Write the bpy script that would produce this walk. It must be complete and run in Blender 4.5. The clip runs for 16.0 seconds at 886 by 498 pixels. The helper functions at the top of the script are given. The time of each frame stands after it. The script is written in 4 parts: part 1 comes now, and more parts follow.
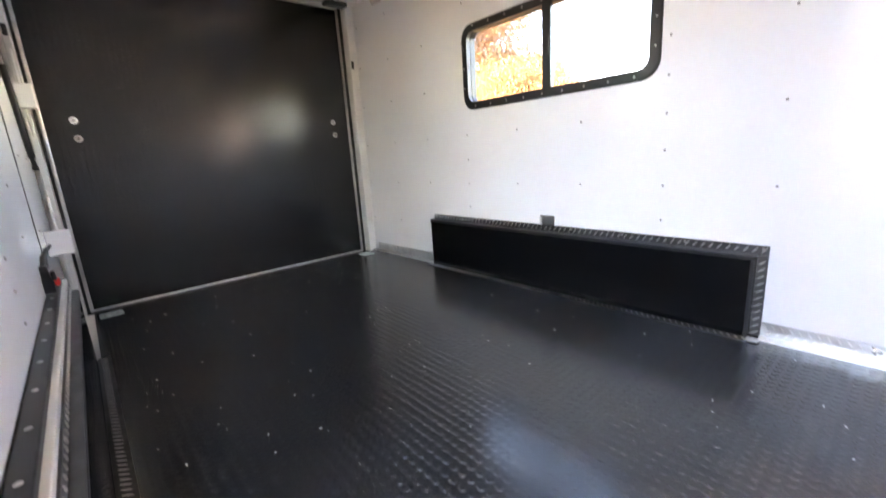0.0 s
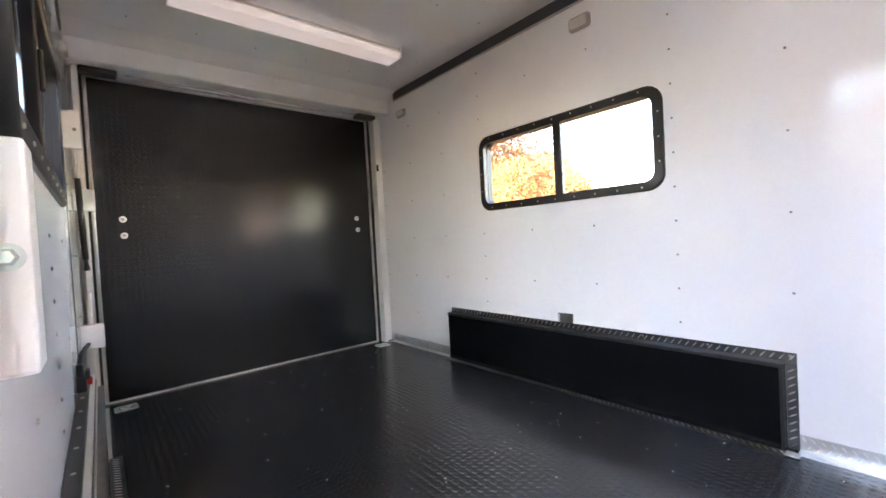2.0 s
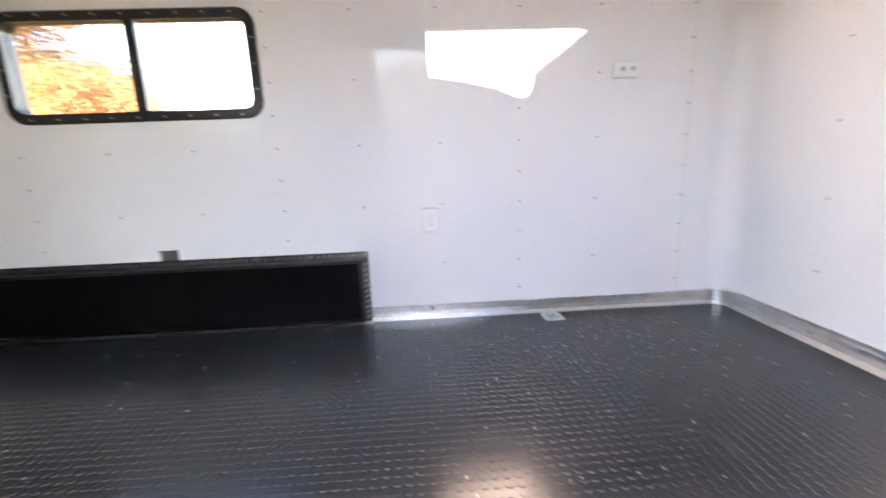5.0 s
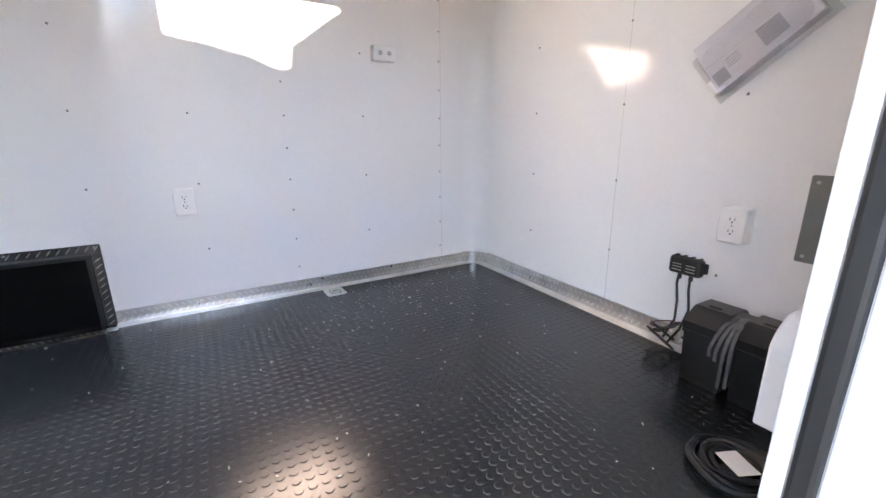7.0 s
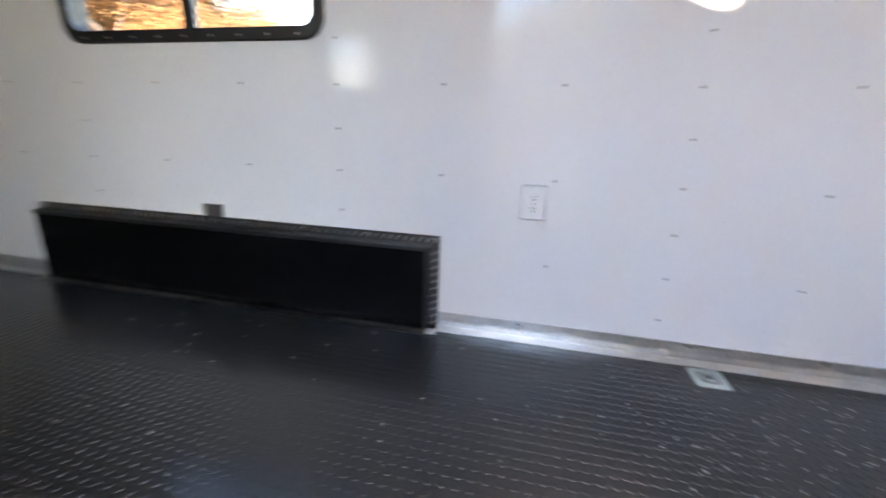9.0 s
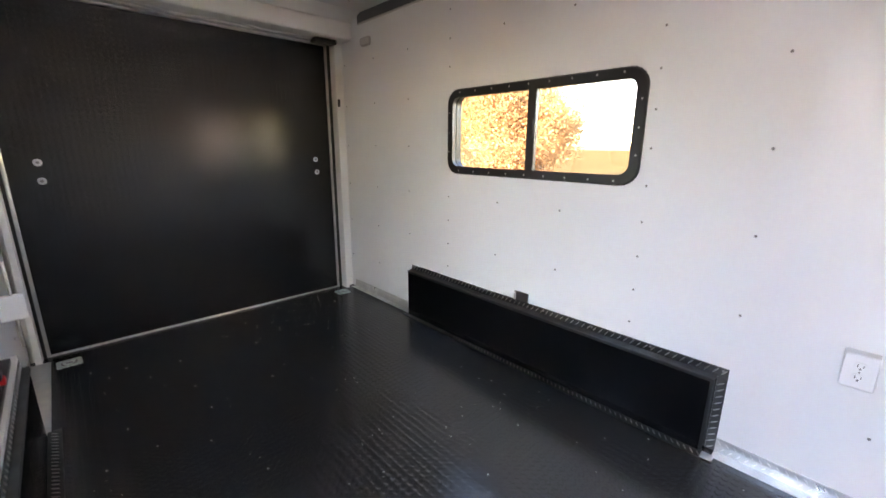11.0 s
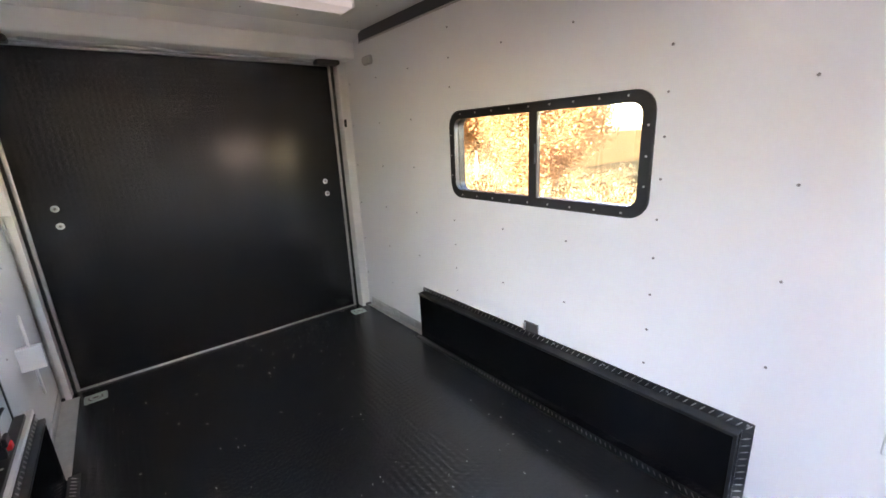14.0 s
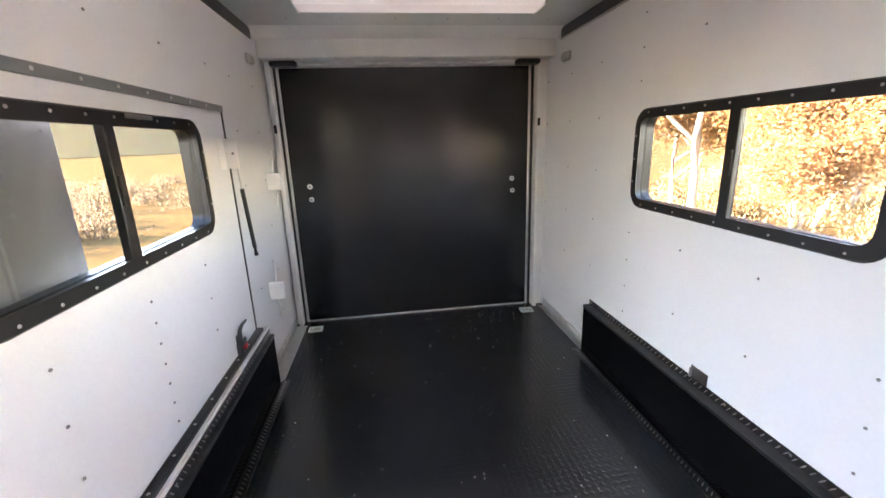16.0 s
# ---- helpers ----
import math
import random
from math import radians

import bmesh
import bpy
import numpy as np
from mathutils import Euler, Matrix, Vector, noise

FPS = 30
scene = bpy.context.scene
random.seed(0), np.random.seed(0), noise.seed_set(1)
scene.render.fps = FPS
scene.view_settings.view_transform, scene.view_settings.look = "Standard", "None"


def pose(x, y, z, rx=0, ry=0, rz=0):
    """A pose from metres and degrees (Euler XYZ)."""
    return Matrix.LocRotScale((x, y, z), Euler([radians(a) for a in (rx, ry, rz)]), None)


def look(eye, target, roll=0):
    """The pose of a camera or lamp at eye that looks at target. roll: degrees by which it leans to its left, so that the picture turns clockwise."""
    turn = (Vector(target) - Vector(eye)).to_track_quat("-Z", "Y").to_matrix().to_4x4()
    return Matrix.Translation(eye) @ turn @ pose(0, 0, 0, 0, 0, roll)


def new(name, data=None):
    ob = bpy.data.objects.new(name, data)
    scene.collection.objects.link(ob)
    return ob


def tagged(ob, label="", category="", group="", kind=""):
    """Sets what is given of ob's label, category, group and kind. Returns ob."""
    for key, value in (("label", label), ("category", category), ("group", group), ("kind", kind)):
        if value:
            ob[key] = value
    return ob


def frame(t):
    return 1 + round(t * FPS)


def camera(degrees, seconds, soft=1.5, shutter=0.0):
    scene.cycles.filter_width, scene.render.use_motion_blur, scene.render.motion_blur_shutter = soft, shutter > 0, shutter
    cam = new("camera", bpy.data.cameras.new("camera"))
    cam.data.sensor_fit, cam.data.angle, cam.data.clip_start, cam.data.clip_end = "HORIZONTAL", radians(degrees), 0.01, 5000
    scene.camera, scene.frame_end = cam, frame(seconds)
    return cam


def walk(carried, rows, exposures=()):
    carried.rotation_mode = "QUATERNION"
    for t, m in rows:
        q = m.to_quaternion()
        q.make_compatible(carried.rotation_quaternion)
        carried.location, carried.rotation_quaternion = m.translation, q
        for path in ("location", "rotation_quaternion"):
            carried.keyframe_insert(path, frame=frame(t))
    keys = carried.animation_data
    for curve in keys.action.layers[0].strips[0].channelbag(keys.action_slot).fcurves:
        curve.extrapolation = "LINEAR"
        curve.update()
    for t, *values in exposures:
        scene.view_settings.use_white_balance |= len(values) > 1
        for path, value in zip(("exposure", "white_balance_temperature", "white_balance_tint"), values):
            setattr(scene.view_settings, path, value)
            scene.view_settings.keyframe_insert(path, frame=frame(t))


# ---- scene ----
cam = camera(94.6, 16.0, shutter=0.5)
PATH = [
    (0, (0.072, 0.157, 0.838), (1.35, 1.629, 0.39), -3.7),
    (0.5, (0.045, 0.153, 0.91), (1.31, 1.683, 0.674), -3.6),
    (1, (0.037, 0.15, 0.917), (1.281, 1.713, 0.835), -3.5),
    (1.5, (0.023, 0.14, 0.93), (1.261, 1.711, 0.916), -3.2),
    (2, (0.007, 0.146, 0.926), (1.294, 1.676, 0.883), -3.2),
    (2.5, (-0.004, 0.142, 0.923), (1.368, 1.595, 0.839), -2.7),
    (3, (-0.035, 0.123, 0.917), (1.446, 1.46, 0.775), -2.5),
    (3.5, (-0.063, 0.105, 0.895), (1.542, 1.284, 0.721), -2.1),
    (4, (-0.089, 0.11, 0.891), (1.647, 1.077, 0.663), -2.1),
    (4.5, (-0.086, 0.113, 0.883), (1.823, 0.615, 0.563), -2.4),
    (5, (-0.104, 0.181, 0.85), (1.852, 0.091, 0.442), -2.2),
    (5.2, (-0.135, 0.17, 0.841), (1.797, -0.113, 0.407), -2.0),
    (7.3, (-0.192, 0.043, 0.842), (1.476, -0.928, 0.315), -0.4),
    (7.5, (-0.127, 0.045, 0.85), (1.562, -0.889, 0.325), -0.4),
    (8, (0.08, 0.033, 0.896), (1.877, -0.678, 0.381), -0.6),
    (8.5, (0.362, 0.06, 0.838), (2.262, -0.291, 0.325), 0.7),
    (9, (0.579, 0.127, 0.802), (2.459, 0.558, 0.24), 1.8),
    (9.5, (0.518, 0.16, 0.889), (2.163, 1.174, 0.374), 0.8),
    (10, (0.386, 0.17, 0.923), (1.795, 1.515, 0.468), 1.4),
    (10.2, (0.342, 0.201, 0.989), (1.692, 1.598, 0.515), 2.1),
    (12.3, (0.122, 0.132, 1.524), (1.436, 1.574, 1.084), -2.0),
    (12.5, (0.126, 0.083, 1.517), (1.419, 1.547, 1.087), -2.5),
    (13, (0.168, 0.052, 1.515), (1.418, 1.551, 1.077), -3.1),
    (13.5, (0.331, 0.133, 1.484), (1.557, 1.634, 0.989), -3.2),
    (14, (0.437, 0.188, 1.485), (1.63, 1.704, 0.956), -2.8),
    (14.5, (0.493, 0.189, 1.473), (1.49, 1.829, 0.91), -3.0),
    (15, (0.606, 0.137, 1.491), (1.203, 1.949, 0.893), -1.5),
    (15.5, (0.721, 0.091, 1.498), (1.032, 1.979, 0.916), -0.9),
    (16, (0.761, 0.061, 1.5), (1.012, 1.978, 0.991), -2.0),
]
walk(cam, [(t, look(eye, target, roll)) for t, eye, target, roll in PATH],
     exposures=[(0, 5.75, 7750, 31), (1.5, 5.55, 7700, 31), (4.0, 5.35, 7750, 31), (5.2, 5.15, 7900, 32), (7.3, 4.85, 7700, 28), (8.5, 4.75, 7450, 25), (9.5, 5.0, 7950, 31), (10.0, 5.1, 7950, 30), (12.5, 5.45, 7750, 31), (14.5, 5.4, 7700, 31), (16, 5.55, 7550, 31)])
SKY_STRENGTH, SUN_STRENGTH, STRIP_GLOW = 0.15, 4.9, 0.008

# ---- world, sun, exposure ----
SUN_WAY = Vector((1.0, -0.208, -0.209)).normalized()
world = bpy.data.worlds.new("world")
scene.world = world
world.use_nodes = True
wn = world.node_tree.nodes
sky = wn.new("ShaderNodeTexSky")
sky.sky_type = "NISHITA"
sky.sun_disc = False
sky.sun_elevation = math.asin(-SUN_WAY.z)
sky.sun_rotation = math.atan2(-SUN_WAY.x, -SUN_WAY.y)
sky.air_density, sky.dust_density, sky.ozone_density = 1.0, 0.0, 1.5
wn["Background"].inputs["Strength"].default_value = SKY_STRENGTH
world.node_tree.links.new(sky.outputs[0], wn["Background"].inputs["Color"])
sun_data = bpy.data.lights.new("sun", "SUN")
sun_data.energy, sun_data.angle, sun_data.color = SUN_STRENGTH, radians(0.5), (1.0, 0.9, 0.78)
sun = new("sun", sun_data)
sun.matrix_world = look((-6, 2, 6), Vector((-6, 2, 6)) + SUN_WAY)


# ---- materials ----
def material(name, color, rough=0.5, metal=0.0, grain=0.0, grain_scale=200.0, stain=0.0, stain_scale=3.0, bump=0.0, bump_scale=300.0,
             coat=0.0, rough_var=0.0, spec=0.5, second=None, vary=0.0):
    """A surface with two scales of variation: fine grain and broad stains."""
    m = bpy.data.materials.new(name)
    m.use_nodes = True
    nt = m.node_tree
    n, link = nt.nodes, nt.links.new
    p = n["Principled BSDF"]
    p.inputs["Metallic"].default_value = metal
    p.inputs["Roughness"].default_value = rough
    p.inputs["Specular IOR Level"].default_value = spec
    p.inputs["Coat Weight"].default_value = coat
    p.inputs["Coat Roughness"].default_value = 0.08
    tc = n.new("ShaderNodeTexCoord")
    out = None
    if grain or stain or second:
        big = n.new("ShaderNodeTexNoise")
        big.inputs["Scale"].default_value, big.inputs["Detail"].default_value = stain_scale, 5
        fine = n.new("ShaderNodeTexNoise")
        fine.inputs["Scale"].default_value, fine.inputs["Detail"].default_value = grain_scale, 2
        for t in (big, fine):
            link(tc.outputs["Object"], t.inputs["Vector"])
        ramp = n.new("ShaderNodeMapRange")
        ramp.inputs["From Min"].default_value, ramp.inputs["From Max"].default_value = 0.35, 0.7
        link(big.outputs["Fac"], ramp.inputs["Value"])
        a = n.new("ShaderNodeMix")
        a.data_type = "RGBA"
        a.inputs[6].default_value = (*color, 1)
        a.inputs[7].default_value = (*(second or tuple(c * (1 - stain) for c in color)), 1)
        link(ramp.outputs[0], a.inputs[0])
        b = n.new("ShaderNodeMix")
        b.data_type, b.blend_type = "RGBA", "MULTIPLY"
        b.inputs[0].default_value = grain
        link(a.outputs[2], b.inputs[6])
        link(fine.outputs["Color"], b.inputs[7])
        out = b.outputs[2]
        if rough_var:
            rr = n.new("ShaderNodeMapRange")
            rr.inputs["To Min"].default_value, rr.inputs["To Max"].default_value = rough - rough_var, rough + rough_var
            link(big.outputs["Fac"], rr.inputs["Value"])
            link(rr.outputs[0], p.inputs["Roughness"])
    if vary:
        info = n.new("ShaderNodeNewGeometry")
        hsv = n.new("ShaderNodeHueSaturation")
        mr = n.new("ShaderNodeMapRange")
        mr.inputs["To Min"].default_value, mr.inputs["To Max"].default_value = 1 - vary, 1 + vary
        link(info.outputs["Random Per Island"], mr.inputs["Value"])
        link(mr.outputs[0], hsv.inputs["Value"])
        hm = n.new("ShaderNodeMapRange")
        hm.inputs["To Min"].default_value, hm.inputs["To Max"].default_value = 0.5 - vary * 0.06, 0.5 + vary * 0.06
        link(info.outputs["Random Per Island"], hm.inputs["Value"])
        link(hm.outputs[0], hsv.inputs["Hue"])
        if out:
            link(out, hsv.inputs["Color"])
        else:
            hsv.inputs["Color"].default_value = (*color, 1)
        out = hsv.outputs["Color"]
    if out:
        link(out, p.inputs["Base Color"])
    else:
        p.inputs["Base Color"].default_value = (*color, 1)
    if bump:
        bt = n.new("ShaderNodeTexNoise")
        bt.inputs["Scale"].default_value, bt.inputs["Detail"].default_value = bump_scale, 3
        link(tc.outputs["Object"], bt.inputs["Vector"])
        bn = n.new("ShaderNodeBump")
        bn.inputs["Strength"].default_value, bn.inputs["Distance"].default_value = bump, 0.002
        link(bt.outputs["Fac"], bn.inputs["Height"])
        link(bn.outputs["Normal"], p.inputs["Normal"])
    return m


def leaf_material(name, color, vary):
    m = material(name, color, 0.7, vary=vary, spec=0.1)
    p = m.node_tree.nodes["Principled BSDF"]
    tr = m.node_tree.nodes.new("ShaderNodeBsdfTranslucent")
    mix = m.node_tree.nodes.new("ShaderNodeMixShader")
    mix.inputs[0].default_value = 0.58
    link = m.node_tree.links.new
    hsv = next(x for x in m.node_tree.nodes if x.type == "HUE_SAT")
    link(hsv.outputs["Color"], tr.inputs["Color"])
    link(p.outputs[0], mix.inputs[1])
    link(tr.outputs[0], mix.inputs[2])
    link(mix.outputs[0], m.node_tree.nodes["Material Output"].inputs["Surface"])
    return m


M_WALL = material("white_wall_panel", (0.82, 0.82, 0.82), 0.08, spec=0.27, grain=0.04, grain_scale=60, stain=0.03, stain_scale=1.5, bump=0.03, bump_scale=6, rough_var=0.02)
M_CEIL = material("white_ceiling_panel", (0.86, 0.86, 0.85), 0.1, grain=0.04, stain=0.04, stain_scale=1.2, bump=0.06, bump_scale=5)
M_WHITE = material("white_enamel", (0.80, 0.79, 0.77), 0.3, grain=0.06, grain_scale=40, stain=0.05, stain_scale=5, bump=0.02)
M_PLASTIC = material("white_plastic", (0.82, 0.82, 0.82), 0.35, grain=0.03, stain=0.03)
M_RUBBER = material("black_coin_rubber", (0.0165, 0.017, 0.018), 0.22, spec=0.65, grain=0.25, grain_scale=350, stain=0.0, stain_scale=9, second=(0.019, 0.0195, 0.0205), rough_var=0.02)
M_DOORRUB = material("black_door_rubber", (0.007, 0.007, 0.0075), 0.22, grain=0.25, grain_scale=350, second=(0.0095, 0.0095, 0.01), stain_scale=7, bump=0.06, bump_scale=350, rough_var=0.03)
M_BLACKPANEL = material("black_box_panel", (0.003, 0.003, 0.0035), 0.17, spec=0.3, grain=0.3, second=(0.005, 0.005, 0.0055), bump=0.03, rough_var=0.05)
M_TREAD = material("diamond_plate", (0.84, 0.83, 0.8), 0.42, metal=0.85, grain=0.08, grain_scale=150, stain=0.12, stain_scale=14, bump=0.1, bump_scale=120, rough_var=0.08)
# copy of diamond_plate with the black floor's reflection put into its colour
M_TREADSHADED = material("shaded_diamond_plate", (0.2, 0.2, 0.2), 0.3, metal=1.0, grain=0.3, grain_scale=150, stain=0.3, stain_scale=14, bump=0.2, bump_scale=120)
# copy of diamond_plate with the upright leg's dimmer light put into its colour
M_TREADDIMMED = material("dimmed_diamond_plate", (0.66, 0.65, 0.63), 0.3, metal=0.9, grain=0.15, grain_scale=150, stain=0.2, stain_scale=14, bump=0.1, bump_scale=120, rough_var=0.08)
M_ALU = material("aluminium", (0.72, 0.71, 0.7), 0.3, metal=1.0, grain=0.15, stain=0.15, stain_scale=10, bump=0.05)
M_ZINC = material("zinc_plate", (0.7, 0.8, 0.76), 0.35, metal=0.65, grain=0.2, stain=0.2, stain_scale=30)
M_SCREW = material("screw_steel", (0.25, 0.24, 0.23), 0.35, metal=0.9)
M_FRAME = material("black_window_frame", (0.018, 0.018, 0.019), 0.32, grain=0.3, second=(0.026, 0.026, 0.027), bump=0.06)
M_SEAL = material("black_seal", (0.012, 0.012, 0.012), 0.55, grain=0.3, second=(0.02, 0.02, 0.02), bump=0.1)
M_STRIP = material("black_cove_strip", (0.045, 0.046, 0.05), 0.4, grain=0.3, second=(0.06, 0.06, 0.063), bump=0.05)
M_BLACKPLASTIC = material("black_plastic", (0.014, 0.014, 0.015), 0.4, grain=0.3, second=(0.022, 0.022, 0.023), bump=0.15, bump_scale=400)
M_GREY = material("grey_panel_paint", (0.2, 0.21, 0.2), 0.4, grain=0.1, stain=0.06, bump=0.03)
M_RED = material("red_plastic", (0.7, 0.02, 0.02), 0.4)
M_DARKRED = material("dark_red_label", (0.14, 0.03, 0.03), 0.5)
M_LEAFDOOR = material("grey_door_skin", (0.4, 0.39, 0.37), 0.4, grain=0.06, stain=0.05)
M_YELLOW = material("yellow_label", (0.85, 0.5, 0.03), 0.5)
M_DARKSLOT = material("dark_slot", (0.03, 0.03, 0.03), 0.6)
M_LENS = material("cloudy_lens", (0.62, 0.6, 0.57), 0.25, grain=0.15, grain_scale=300, stain=0.1, coat=0.3)
M_BEZEL = material("grey_bezel", (0.42, 0.4, 0.38), 0.4)
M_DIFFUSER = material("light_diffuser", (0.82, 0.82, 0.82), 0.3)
# emission added so the diffuser reads whiter than the beam; being lit is assumed
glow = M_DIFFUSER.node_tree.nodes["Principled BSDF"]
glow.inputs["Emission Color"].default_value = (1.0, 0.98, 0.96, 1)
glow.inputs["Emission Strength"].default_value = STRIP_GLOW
M_PAPER = material("leaflet_paper", (0.6, 0.6, 0.65), 0.35, grain=0.08, stain=0.1, stain_scale=12, bump=0.1, bump_scale=25, coat=0.6)
M_PAPERGREY = material("leaflet_print", (0.2, 0.2, 0.22), 0.4)
M_WEBBING = material("webbing_strap", (0.12, 0.12, 0.125), 0.6, grain=0.4, second=(0.2, 0.2, 0.2), stain_scale=40)
M_SHAVING = material("shaving", (0.75, 0.74, 0.7), 0.5)
M_GROUND = material("dry_grass", (0.2, 0.13, 0.055), 0.9, spec=0.0, grain=0.5, grain_scale=9, second=(0.15, 0.1, 0.045), stain_scale=0.35, bump=0.6, bump_scale=12)
M_SAGE = leaf_material("sagebrush", (0.13, 0.10, 0.065), 0.35)
M_LEAF = leaf_material("autumn_leaf", (0.37, 0.22, 0.105), 0.2)
M_STRAW = leaf_material("straw_leaf", (0.38, 0.27, 0.14), 0.2)
M_BARK = material("pale_bark", (0.5, 0.46, 0.4), 0.85, spec=0.1, grain=0.4, grain_scale=30, second=(0.3, 0.26, 0.2), stain_scale=4, bump=0.5, bump_scale=30)
M_HILL = material("far_hill", (0.22, 0.16, 0.085), 0.9, spec=0.0, grain=0.3, grain_scale=0.2, second=(0.16, 0.125, 0.08), stain_scale=0.02)
# skin of the unseen sun blocker, kept pale to bounce light into the doorway
M_BLOCKER = material("sun_blocker_plaster", (0.7, 0.67, 0.62), 0.9, grain=0.3, stain=0.2, stain_scale=1)
M_ASPHALT = material("asphalt", (0.06, 0.06, 0.065), 0.85, grain=0.4, grain_scale=60, second=(0.09, 0.09, 0.09), stain_scale=0.6, bump=0.3, bump_scale=60)

M_GLASS = bpy.data.materials.new("window_glass")
M_GLASS.use_nodes = True
g = M_GLASS.node_tree.nodes["Principled BSDF"]
g.inputs["Base Color"].default_value = (0.48, 0.5, 0.5, 1)
g.inputs["Roughness"].default_value = 0.0
g.inputs["Transmission Weight"].default_value = 1.0
g.inputs["IOR"].default_value = 1.45
M_BAG = bpy.data.materials.new("clear_bag")
M_BAG.use_nodes = True
bn = M_BAG.node_tree.nodes
clear, shine, film_mix = bn.new("ShaderNodeBsdfTransparent"), bn.new("ShaderNodeBsdfPrincipled"), bn.new("ShaderNodeMixShader")
shine.inputs["Base Color"].default_value = (0.85, 0.85, 0.88, 1)
shine.inputs["Roughness"].default_value = 0.12
film_mix.inputs[0].default_value = 0.22
M_BAG.node_tree.links.new(clear.outputs[0], film_mix.inputs[1])
M_BAG.node_tree.links.new(shine.outputs[0], film_mix.inputs[2])
M_BAG.node_tree.links.new(film_mix.outputs[0], bn["Material Output"].inputs["Surface"])
bn.remove(bn["Principled BSDF"])


# ---- mesh helpers ----
def mesh_of(bm, mat, smooth=False):
    me = bpy.data.meshes.new("mesh")
    if smooth:
        for f in bm.faces:
            f.smooth = True
    bm.to_mesh(me)
    bm.free()
    me.materials.append(mat)
    return me


def part(name, bm, mat, parent=None, label="", smooth=False):
    """Links a bmesh as one mesh object under a thing or a part."""
    ob = new(name, mesh_of(bm, mat, smooth))
    if parent is not None:
        ob.parent = parent
    if label:
        ob["label"] = label
    return ob


def thing(name, label, category, group="", kind="", at=(0, 0, 0), rz=0):
    ob = new(name)
    ob.empty_display_size = 0.05
    ob.matrix_basis = pose(*at, 0, 0, rz)
    return tagged(ob, label, category, group, kind)


def box(lo, hi, bevel=0.0, bm=None, segs=2):
    bm = bm or bmesh.new()
    vs = [bm.verts.new((x, y, z)) for x in (lo[0], hi[0]) for y in (lo[1], hi[1]) for z in (lo[2], hi[2])]
    faces = [bm.faces.new([vs[i] for i in q]) for q in ((0, 1, 3, 2), (4, 6, 7, 5), (0, 4, 5, 1), (2, 3, 7, 6), (0, 2, 6, 4), (1, 5, 7, 3))]
    if bevel:
        edges = {e for f in faces for e in f.edges}
        bmesh.ops.bevel(bm, geom=list(edges), offset=bevel, segments=segs, affect="EDGES", profile=0.5)
    return bm


def boxes(*pairs, bevel=0.0):
    bm = bmesh.new()
    for lo, hi in pairs:
        box(lo, hi, bevel, bm)
    return bm


def loft(rings, closed=True, caps=True, bm=None):
    """Joins rings of points (all of one length) into a skin."""
    bm = bm or bmesh.new()
    vr = [[bm.verts.new(p) for p in ring] for ring in rings]
    n = len(vr[0])
    for a, b in zip(vr, vr[1:]):
        for i in range(n if closed else n - 1):
            j = (i + 1) % n
            bm.faces.new((a[i], a[j], b[j], b[i]))
    if caps and closed:
        bm.faces.new(vr[0][::-1])
        bm.faces.new(vr[-1])
    return bm


def tube(points, radius, sides=10, bm=None, taper=None):
    """A round tube along points."""
    pts = [Vector(p) for p in points]
    rings = []
    for i, p in enumerate(pts):
        way = (pts[min(i + 1, len(pts) - 1)] - pts[max(i - 1, 0)]).normalized()
        side = way.cross(Vector((0, 0, 1)))
        side = side.normalized() if side.length > 0.05 else way.cross(Vector((0, 1, 0))).normalized()
        up = side.cross(way)
        r = radius if taper is None else radius + (taper - radius) * i / (len(pts) - 1)
        rings.append([p + r * (math.cos(a) * side + math.sin(a) * up) for a in [2 * math.pi * k / sides for k in range(sides)]])
    return loft(rings, bm=bm)


def rounded(w, h, r, n=6):
    """The outline of a rounded rectangle, round its centre."""
    pts = []
    for cx, cy, a0 in ((w / 2 - r, h / 2 - r, 0), (-w / 2 + r, h / 2 - r, 90), (-w / 2 + r, -h / 2 + r, 180), (w / 2 - r, -h / 2 + r, 270)):
        pts += [(cx + r * math.cos(radians(a0 + 90 * k / n)), cy + r * math.sin(radians(a0 + 90 * k / n))) for k in range(n + 1)]
    return pts


def ring_frame(outer, inner, d0, d1, ease=0.006):
    """A closed frame between two outlines of the same count, from depth d0 to d1; local x, y in the plane and z out of it."""
    def grow(pts, k):
        return [(x - math.copysign(k, x), y - math.copysign(k, y)) for x, y in pts]
    rings = [[(x, y, d0) for x, y in outer], [(x, y, d1 - ease) for x, y in outer], [(x, y, d1) for x, y in grow(outer, ease)],
             [(x, y, d1) for x, y in grow(inner, -ease)], [(x, y, d1 - ease) for x, y in inner], [(x, y, d0) for x, y in inner]]
    rings.append(rings[0])
    bm = loft(rings, caps=False)
    bmesh.ops.remove_doubles(bm, verts=bm.verts, dist=1e-5)
    bmesh.ops.recalc_face_normals(bm, faces=bm.faces)
    return bm


def plate(w, h, r, d0, d1, bevel=0.002):
    o = rounded(w, h, r, 4)
    s = [(x * (1 - 2 * bevel / w), y * (1 - 2 * bevel / h)) for x, y in o]
    return loft([[(x, y, d0) for x, y in o], [(x, y, d1 - bevel) for x, y in o], [(x, y, d1) for x, y in s]])


def turned(bm, m):
    bmesh.ops.transform(bm, matrix=m, verts=bm.verts)
    return bm


def joined(*parts):
    """One bmesh of several."""
    bm = bmesh.new()
    for p in parts:
        me = bpy.data.meshes.new("tmp")
        p.to_mesh(me)
        p.free()
        bm.from_mesh(me)
        bpy.data.meshes.remove(me)
    return bm


